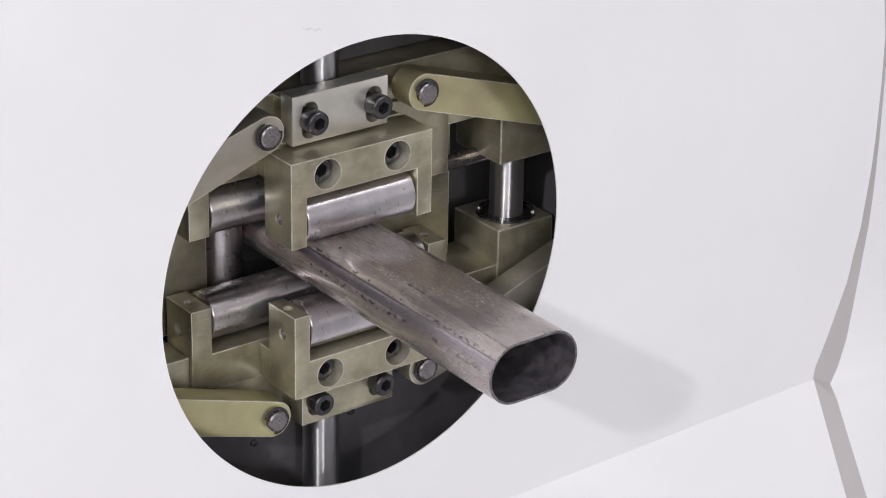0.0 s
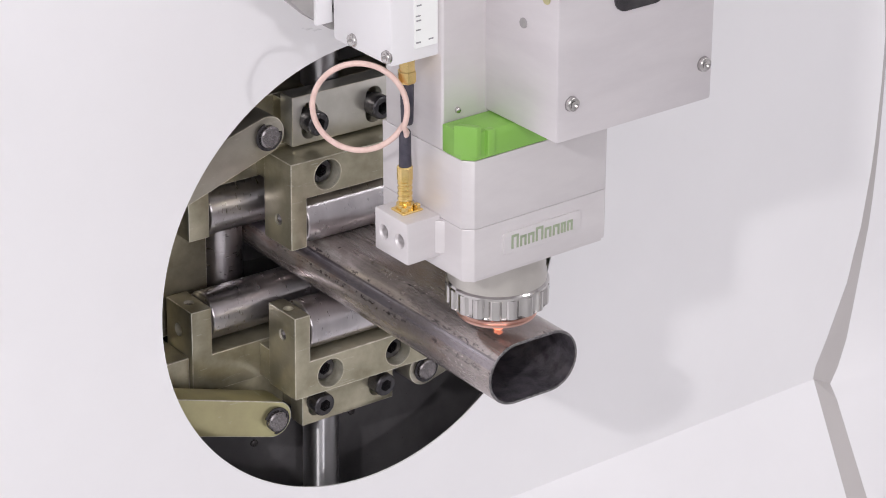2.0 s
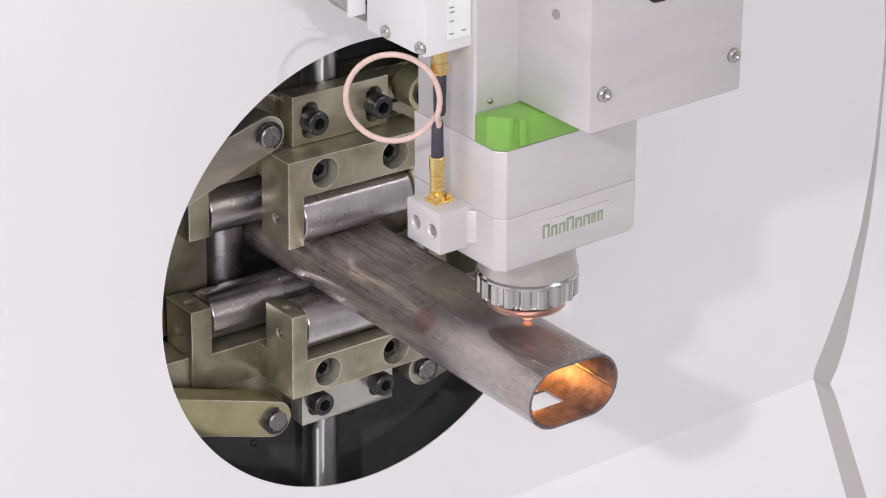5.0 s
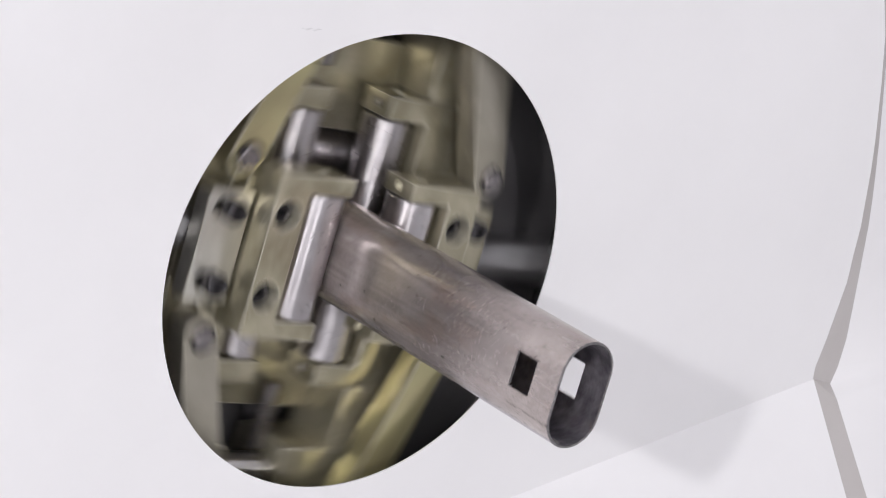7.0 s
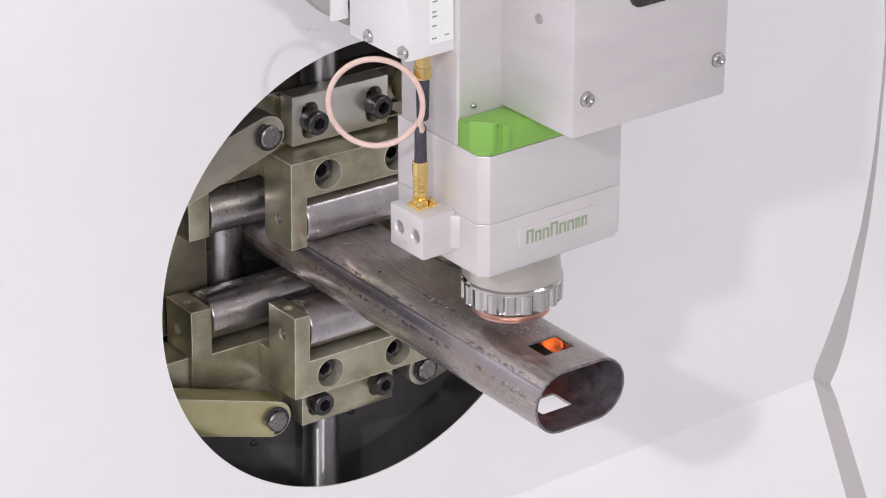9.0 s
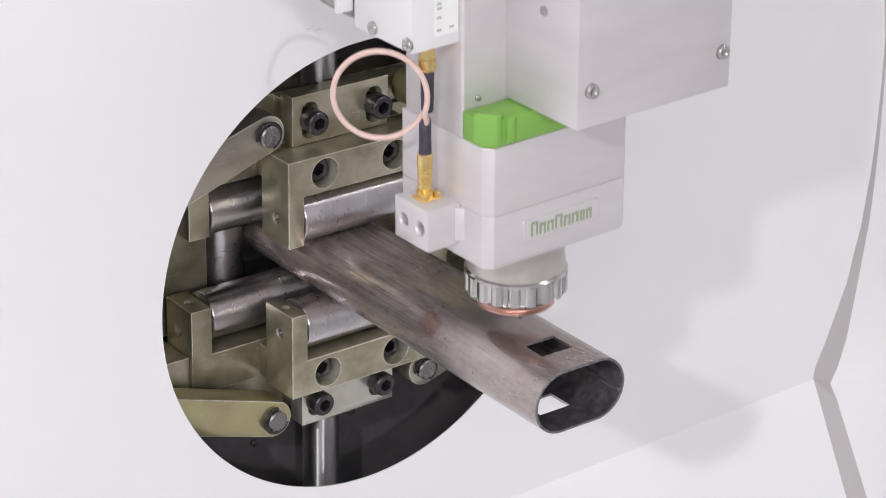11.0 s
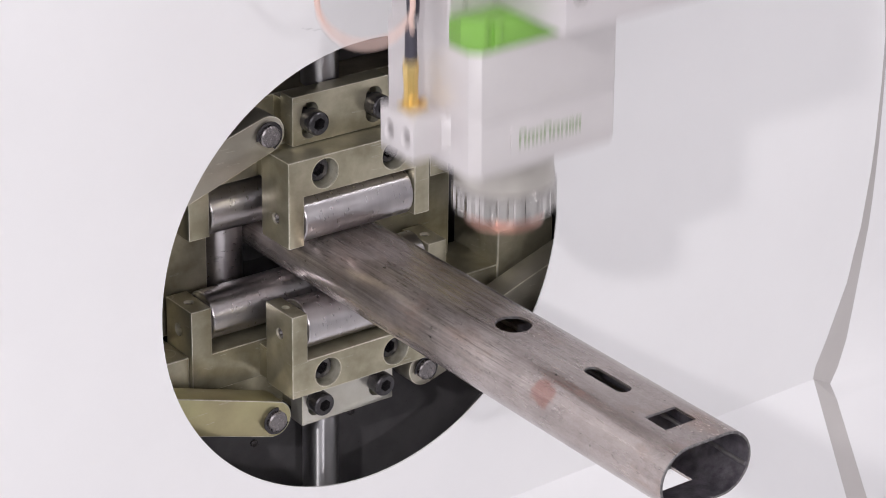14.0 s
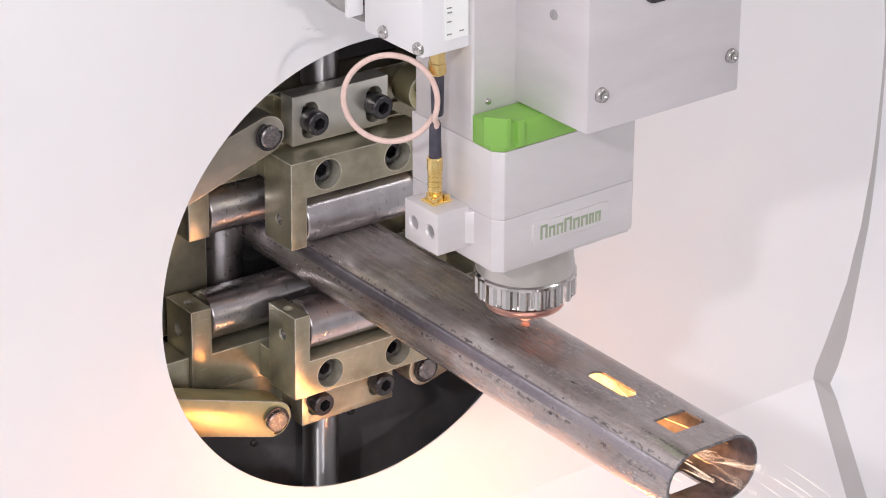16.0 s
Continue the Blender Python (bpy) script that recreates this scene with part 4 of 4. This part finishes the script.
fan = tagged(part("spark_fan", fan_mesh(), FAN, None), "fan of white-hot sparks bursting from the tube's mouth", "sparks", kind="stuff")
drop = ellipsoid(0.7, 3.6, 2.6, 0.3)
bmesh.ops.translate(drop, vec=Vector((2.9, -26.5, 1.0)) * MM, verts=drop.verts)
ember = tagged(part("hot_ember", merged(ellipsoid(1.2, 9.5, 5.2, 0.3), drop), EMBER, None), "glowing orange ember resting inside the tube", "ember")


def spray_mesh():
    rng = random.Random(3)
    jets = []
    for i in range(7):
        e = ellipsoid(0.055, rng.uniform(7, 18), 0.055)
        lean, side = rng.gauss(0, 6), rng.gauss(0, 6)
        d = rng.uniform(-16, 22)
        bmesh.ops.transform(e, matrix=pose(side * d / 60 * MM, d * MM, lean * d / 60 * MM, lean, 0, side), verts=e.verts)
        jets.append(e)
    return merged(*jets)


under = tagged(part("through_jet", spray_mesh(), THROUGH_JET, None), "orange jet of molten metal blown through the tube", "flame")


def spark_mesh(seed, n=5):
    """A loose bundle of thin streaks that fly together along -y."""
    rng = random.Random(seed)
    bm = bmesh.new()
    for i in range(n):
        y = rng.uniform(-22, 22)
        long = rng.uniform(5, 13) if rng.random() < 0.75 else rng.uniform(13, 26)
        thick = rng.uniform(0.045, 0.115)
        x, z = rng.gauss(0, 3.6), rng.gauss(0, 2.8)
        dx, dz, bow = rng.gauss(0, 0.05), rng.gauss(0, 0.05), rng.gauss(0, 0.03) * long
        rings = []
        for u, k in ((0.0, 0.15), (0.3, 1.0), (0.7, 1.0), (1.0, 0.2)):
            c = Vector((x + dx * long * u, y - long * u, z + dz * long * u + bow * 4 * u * (1 - u) * 0.3))
            rings.append([bm.verts.new(c + Vector((k * thick * math.cos(w), 0, k * thick * math.sin(w)))) for w in (0.3, 2.4, 4.5)])
        for p, q in zip(rings, rings[1:]):
            for k in range(3):
                bm.faces.new((p[k], p[(k + 1) % 3], q[(k + 1) % 3], q[k]))
        bm.faces.new(rings[0])
        bm.faces.new(rings[-1])
    bmesh.ops.recalc_face_normals(bm, faces=bm.faces)
    me = bpy.data.meshes.new("spark_bundle")
    scaled(bm).to_mesh(me)
    bm.free()
    me.materials.append(SPARK)
    return me


SPARK_MESHES = [spark_mesh(k) for k in range(12)]
# bursts: from, to, bundles a second, mean sideways and upward angle, spread, slowest and fastest in metres a second
BURSTS = [(0.66, 0.70, 330, 26, 6, 16, 0.5, 2.0), (0.72, 0.84, 330, 26, 4, 20, 0.8, 3.5), (0.92, 1.12, 260, 16, -3, 17, 0.5, 2.6), (1.17, 1.27, 60, 8, 0, 8, 1.2, 2.6), (1.36, 1.56, 620, 30, 5, 19, 0.45, 3.0), (1.62, 1.70, 40, 14, 0, 16, 1.0, 2.4),
          (1.74, 1.91, 640, 24, 0, 19, 1.8, 4.0), (2.06, 2.2, 420, 30, 3, 19, 0.8, 2.6)]
BURSTS += [(4.38, 4.54, 170, 26, 4, 20, 0.8, 3.5), (4.62, 4.82, 150, 16, -3, 17, 0.6, 2.6), (5.06, 5.26, 260, 21, 1, 19, 0.6, 3.0), (5.44, 5.61, 280, 24, 0, 19, 1.8, 4.0), (5.76, 5.9, 200, 30, 3, 19, 0.8, 2.6),
          (8.22, 8.52, 18, 4, 0, 9, 1.0, 2.4), (8.56, 8.64, 420, 12, 0, 11, 1.0, 3.0), (8.64, 8.88, 420, 13, 0, 13, 1.2, 3.2), (11.16, 11.6, 330, 12, -2, 14, 0.9, 3.0), (11.6, 11.8, 80, 12, 0, 12, 1.2, 3.0), (11.84, 11.92, 300, 15, -2, 10, 1.8, 4.2),
          (13.26, 13.84, 60, 4, 2, 8, 1.2, 2.6), (15.93, 16.0, 160, 5, 2, 6, 0.8, 2.0)]


# ---- how things move ----
def glide(rows):
    """A smooth curve without overshoot through (seconds, value) rows."""
    t, v = np.array([r[0] for r in rows], float), np.array([r[1] for r in rows], float)
    h = np.diff(t)
    d = np.diff(v) / h
    m = np.zeros(len(t))
    for i in range(1, len(t) - 1):
        if d[i - 1] * d[i] > 0:
            w1, w2 = 2 * h[i] + h[i - 1], h[i] + 2 * h[i - 1]
            m[i] = (w1 + w2) / (w1 / d[i - 1] + w2 / d[i])

    def value(x):
        x = min(max(x, t[0]), t[-1])
        i = min(int(np.searchsorted(t, x, "right")) - 1, len(h) - 1)
        s = (x - t[i]) / h[i]
        return float((2 * s**3 - 3 * s**2 + 1) * v[i] + (s**3 - 2 * s**2 + s) * h[i] * m[i] + (3 * s**2 - 2 * s**3) * v[i + 1] + (s**3 - s**2) * h[i] * m[i + 1])
    return value


# the tube's end before the panel, in millimetres
tube_end = glide([(0, -127.3), (0.88, -127.3), (1.0, -129.7), (1.1, -135.3), (1.2, -140.5), (1.3, -141.5), (1.7, -141.5), (1.8, -127), (2.9, -127.3), (3.0, -128.6), (3.3, -136), (3.5, -141.2),
                  (4.58, -141.2), (4.7, -143.6), (4.8, -149.2), (4.9, -154.4), (5.0, -155.4), (5.4, -155.4)] + [(5.5, -141.2), (6.72, -141.2), (6.9, -153), (7.0, -159.6), (7.2, -159.6),
                  (8.1, -159.6), (8.3, -171.3), (8.5, -188.9), (8.7, -178.8), (8.9, -161), (9.0, -159.8), (11.1, -159.8), (11.3, -171), (11.4, -183), (11.5, -188.3), (11.62, -186), (11.8, -171), (12.0, -160),
                  (12.1, -162.4), (12.2, -174.3), (12.3, -183.7), (12.4, -195.6), (12.5, -204), (12.6, -215.8), (12.7, -224.7), (12.8, -235.9), (12.9, -240), (13.0, -241.1),
                  (13.2, -241.1), (13.3, -234.9), (13.4, -234.9), (13.5, -238.3), (13.6, -248), (13.7, -247), (13.8, -241.5), (13.95, -241.1), (15.85, -241.1), (16.0, -245.2)])
# turn of chuck and tube, in degrees against the clock
turn = glide([(0, 0), (3.0, 0.3), (3.1, 15), (3.2, 61), (3.3, 105), (3.4, 157), (3.5, 177), (3.6, 180), (6.7, 180), (6.8, 165), (6.9, 134), (7.0, 71), (7.1, 28), (7.2, 4), (7.3, 0),
              (9.6, 0), (9.7, 15), (9.8, 61), (9.9, 105), (10.0, 157), (10.1, 177), (10.2, 180), (14.6, 180), (14.7, 163), (14.8, 118), (14.9, 68), (15.0, 15.4), (15.1, 2), (15.2, 0), (16, 0)])
head_x = glide([(0, -4), (0.4, -3), (0.6, 0), (0.75, 4.6), (1.3, 4.8), (1.4, 1.5), (1.5, -8.2), (1.6, -12), (2.05, -12), (2.2, -6), (2.3, -3), (3.5, -3), (4.1, -3), (4.3, 0), (4.45, 4.6), (5.0, 4.8), (5.1, 1.5), (5.2, -8.2), (5.3, -12),
                (5.75, -12)] + [(5.9, -6), (6.0, -3), (8.0, -3.9), (8.15, -2), (8.3, 0), (8.5, -0.8), (8.6, -5), (8.7, -7), (8.9, -7), (9.0, -4), (10.9, -3), (11.15, 1), (11.55, 1.4), (11.65, -6), (11.9, -6),
                (12.0, -4.5), (12.2, -10), (13.3, -10), (13.4, -4.5), (13.5, 4), (13.6, 2.5), (13.7, -6), (13.8, -9.4), (13.95, -9), (14.2, -6), (15.5, 3), (15.8, 1), (15.9, 2), (16.0, 3.6)])
head_up = glide([(0, 240), (0.2, 185), (0.3, 131), (0.4, 55), (0.5, 19), (0.6, 4), (0.68, 0), (2.28, 0), (2.33, 4), (2.4, 36), (2.5, 74), (2.6, 142), (2.75, 230), (3.7, 235), (3.9, 165), (4.0, 112), (4.1, 63), (4.2, 8), (4.3, 0),
                 (5.98, 0)] + [(6.03, 4), (6.1, 33), (6.2, 70), (6.3, 126), (6.45, 230), (7.5, 235), (7.65, 150), (7.8, 70), (7.9, 27), (8.0, 1), (8.05, 0), (9.03, 0), (9.1, 12), (9.2, 70), (9.3, 140), (9.45, 230), (10.5, 235),
                 (10.7, 140), (10.85, 60), (10.95, 10), (11.05, 0), (12.0, 0), (12.05, 3), (12.1, 13), (12.2, 48), (12.3, 52), (12.85, 52), (13.0, 33), (13.1, 2), (13.15, 0), (13.9, 0), (14.0, 46), (14.1, 110), (14.25, 225), (15.3, 235),
                 (15.5, 160), (15.6, 98), (15.7, 52), (15.8, 5), (15.87, 0), (16, 0)])
BASE_TURN = 1.3


def tube_pose(t):
    return pose(AXIS_X * MM, tube_end(t) * MM, H + AXIS_Z * MM, 0, BASE_TURN - turn(t), 0)


def every_frame(fn, start=0.0, end=16.0):
    return [(k / FPS, fn(k / FPS)) for k in range(round(start * FPS), round(end * FPS) + 1)]


def thinned(rows):
    """Leaves out rows inside a stretch that stays still."""
    keep = [r for i, r in enumerate(rows) if i in (0, len(rows) - 1) or rows[i - 1][1] != r[1] or rows[i + 1][1] != r[1]]
    return keep


def falling(kind, s, free, stay=0.0):
    """An offcut: in the tube's wall until it is cut free, then onto the tube's floor, out of its mouth, and down the catch sheet."""
    d = OPENINGS[kind][0]
    out = free + 0.06 + stay

    def where(t):
        if t <= free:
            return tube_pose(t)
        end_y, a = tube_end(t), radians(turn(t) - BASE_TURN)
        rest = -(FLAT * abs(math.sin(a)) + 10.8) + AXIS_Z
        flip = 0 if s > 0 else 180
        centre = pose(0, -d * MM, -s * (TUBE_H - WALL / 2) * MM)      # from the tube's space to the piece's own middle

        def at(x, y, z, rx, ry):
            return pose(x * MM, y * MM, H + z * MM, rx, ry, 0) @ pose(0, 0, 0, 0, flip, 0) @ centre
        if t <= free + 0.06:
            k = (t - free) / 0.06
            return at(AXIS_X, end_y + d, (1 - k) * 14 + k * rest, 4 * k, -6 * k)
        if t <= out:
            deep = 38 * min(1.0, max(0.0, (out - 0.12 - t) / 0.22)) if stay > 1 else 0.0
            return at(AXIS_X - 4, end_y + d - 2 + deep, rest + 1.5, 6, -8)
        k = t - out
        slide = min(k / 0.10, 1.0)
        y = end_y + d - 2 - slide * (d + 3)
        if slide < 1:
            return at(AXIS_X - 4 * (1 - slide), y, rest + 1.2 - slide * 2, 6 - 30 * slide, -8)
        k2 = k - 0.10
        y, z = y - 120 * k2, rest - 2 - 150 * k2 - 4905 * k2 * k2
        floor_z = -160 + (y / math.tan(radians(40))) + 3
        if z <= floor_z:
            g = min(1.0, max(0.0, k2 - 0.2) / 0.5)
            s_ = 240 + 420 * g
            return at(AXIS_X, -math.sin(radians(40)) * s_ - 2, -160 - math.cos(radians(40)) * s_ + 3, -50, 0)
        return at(AXIS_X - 6 * k2 * 10, y, z, -24 - 480 * k2, -8 - 60 * k2)
    return where


def flash(windows, deep=650.0):
    """Distance behind the tube's end at each time: far inside the tube but for the windows (from, to, distance)."""
    def value(t):
        for a, b, d in windows:
            if a <= t <= b:
                return d
        return deep
    return value


flame_depth = flash([(0.66, 0.84, 4.0), (0.96, 1.14, 4.0), (1.37, 1.56, 4.0), (1.76, 1.84, 7.5), (1.86, 1.94, 26), (2.08, 2.18, 8), (4.36, 4.54, 4.0), (4.66, 4.84, 4.0), (5.07, 5.26, 4.0), (5.46, 5.54, 7.5),
                     (5.78, 5.9, 8), (8.06, 8.19, 34), (8.64, 8.94, 4.0), (11.25, 11.44, 9), ])
inner_depth = flash([(8.2, 8.6, 74), (11.45, 11.84, 46), (11.85, 11.93, 33), (13.26, 13.84, 116), (15.95, 16.0, 121)], 700.0)
CUTTING = [(0.66, 2.27), (4.36, 5.97), (8.08, 8.98), (11.1, 11.93), (13.18, 13.86), (15.95, 16.0)]
DIM = [(1.94, 2.05)]


def laser_on(t):
    return any(a <= t <= b for a, b in CUTTING)


def flame_pose(t):
    return tube_pose(t) @ pose(0, flame_depth(t) * MM, 0)


def inner_pose(t):
    return tube_pose(t) @ pose(0, inner_depth(t) * MM, 0)


# from, to, sideways turn of the fan
FANNING = [(0.74, 0.86, 0), (1.04, 1.14, -10), (1.42, 1.56, 12), (1.75, 1.92, 0), (2.07, 2.14, 4), (4.44, 4.56, 0), (4.74, 4.84, -10), (5.12, 5.26, 12), (5.45, 5.62, 0), (5.77, 5.84, 4), (8.66, 8.92, -10), (11.36, 11.58, -13)]


def fan_pose(t):
    for a, b, side in FANNING:
        if a <= t <= b:
            return pose(AXIS_X * MM, tube_end(t) * MM, H + AXIS_Z * MM, 9 if side <= -10 else 0, 6 * math.sin(13 * t), side + 3 * math.sin(20 * t))
    return pose(AXIS_X * MM, 0.70, H + AXIS_Z * MM)


def jet_pose(t):
    if laser_on(t) and not any(a <= t <= b for a, b in DIM):
        return pose(head_x(t) * MM, (CUT_Y + 3) * MM, H + 1.0 * MM, 0, 0, (t * 900) % 50 - 25)
    return pose(AXIS_X * MM, 0.62, H + AXIS_Z * MM)


def spot_pose(t):
    return pose((head_x(t) + 2.4) * MM, CUT_Y * MM, H + (15.4 if laser_on(t) else 150.0 + head_up(t)) * MM)


STREAMING = [(8.2, 8.62), (11.2, 11.92), (13.22, 13.86), (15.95, 16.0)]


def stream_pose(t):
    for a, b in STREAMING:
        if a <= t <= b:
            return tube_pose(t) @ pose(0, (CUT_Y - tube_end(t)) * 0.36 * MM, 0, 0, (t * 97) % 60 - 30, 0)
    return pose(AXIS_X * MM, 0.66, H + AXIS_Z * MM)


def ember_pose(t):
    if 8.98 <= t <= 9.3:
        return tube_pose(t) @ pose(0.0195, 0.046, 0.003)
    return pose(AXIS_X * MM, 0.56, H + AXIS_Z * MM)


THROUGH = [(11.12, 11.93), (15.95, 16.0)]


def under_pose(t):
    """Deep inside the tube, or upright below the opening that is being cut."""
    best = 0.0
    for a, b in THROUGH:
        best = max(best, min(1.0, max(0.0, (t - a) * 45 + 1), max(0.0, (b - t) * 45 + 1)))
    if best <= 0:
        return pose(AXIS_X * MM, 0.46, H + AXIS_Z * MM)
    if best < 1:
        return pose(AXIS_X * MM, CUT_Y * MM, H - 6 * MM, 45 * best, 0, 0)
    return pose(head_x(t) * MM, (CUT_Y + 2) * MM, H - (165 if t > 13 else 86 if t > 11.55 else 112) * MM, 84, 0, 0)


def head_pose(t):
    return pose(head_x(t) * MM, CUT_Y * MM, H + (15.0 + head_up(t)) * MM)


def spark_flights():
    rng = random.Random(7)
    wait = pose(AXIS_X * MM, 0.5, H + AXIS_Z * MM)
    count = 0
    for a, b, rate, side, rise, spread, slow, quick in BURSTS:
        total = max(1, round((b - a) * rate))
        for i in range(total):
            t0 = round((a + (b - a) * (i + rng.random()) / total) * FPS) / FPS
            ob = tagged(new("spark_bundle", SPARK_MESHES[count % 12]), "bundle of white-hot sparks flying from the tube's mouth", "sparks", "sparks of the cut", "stuff")
            count += 1
            ax, az = rng.gauss(side + 9, spread * 1.1), rng.gauss(rise + 3, spread * 0.8)
            speed, roll = slow * (quick / slow) ** rng.random(), rng.uniform(0, 360)
            way = pose(0, 0, 0, -az, 0, ax)
            v = way.to_3x3() @ Vector((0, -speed, 0))
            y0 = tube_end(t0) * MM + rng.uniform(-0.01, 0.03)
            p0 = Vector((AXIS_X * MM + rng.uniform(-0.013, 0.013), y0, H + rng.uniform(-0.006, 0.006)))
            rows = [(0.0, wait)]
            if t0 > 3 / FPS:
                rows.append((t0 - 2 / FPS, wait))
                rows.append((t0 - 1 / FPS, Matrix.Translation(p0 + Vector((0, 0.05, 0))) @ pose(0, 0, 0, 0, 0, 0)))
            for k in range(0, 11):
                s = k / FPS + 0.001
                if t0 + k / FPS > 16.0:
                    break
                p = p0 + v * s + Vector((0, 0, -4.9 * s * s))
                dirn = v + Vector((0, 0, -9.8 * s))
                dip = math.degrees(math.atan2(dirn.z, math.hypot(dirn.x, dirn.y)))
                head_on = math.degrees(math.atan2(dirn.x, -dirn.y))
                rows.append((t0 + k / FPS, Matrix.Translation(p) @ pose(0, 0, 0, -dip, 0, head_on) @ pose(0, 0, 0, 0, roll, 0)))
            else:
                land = Vector((p.x + v.x * 0.2, max(-3.4, p.y + v.y * 0.2), 0.22))
                rest = Matrix.Translation(land) @ pose(0, 0, 0, 0, 0, head_on)
                if t0 + 0.7 < 16.0:
                    rows += [(t0 + 0.65, rest), (16.0, rest)]
                else:
                    rows += [(16.0, rest)]
            if rows[-1][0] < 16.0:
                rows.append((16.0, rows[-1][1]))
            walk(ob, rows)


def motions():
    walk(chuck, thinned(every_frame(lambda t: pose(AXIS_X * MM, 0, H + AXIS_Z * MM, 0, BASE_TURN - turn(t), 0))))
    walk(tube, thinned(every_frame(tube_pose)))
    walk(head, thinned(every_frame(head_pose)))
    for (kind, s), free, stay in ((("square", 1), 2.27, 0.09), (("square", -1), 5.97, 2.58), (("slot", 1), 8.99, 0.1), (("slot", -1), 11.92, 0.0), (("round", -1), 13.87, 0.0), (("round", 1), 17.0, 0)):
        walk(pieces[(kind, s)], thinned(every_frame(falling(kind, s, free, stay))))
    walk(flame, thinned(every_frame(flame_pose)))
    walk(inner, thinned(every_frame(inner_pose)))
    walk(jet, thinned(every_frame(jet_pose)))
    walk(stream, thinned(every_frame(stream_pose)))
    walk(fan, thinned(every_frame(fan_pose)))
    walk(ember, thinned(every_frame(ember_pose)))
    walk(under, thinned(every_frame(under_pose)))
    walk(spot, thinned(every_frame(spot_pose)))
    spark_flights()


motions()
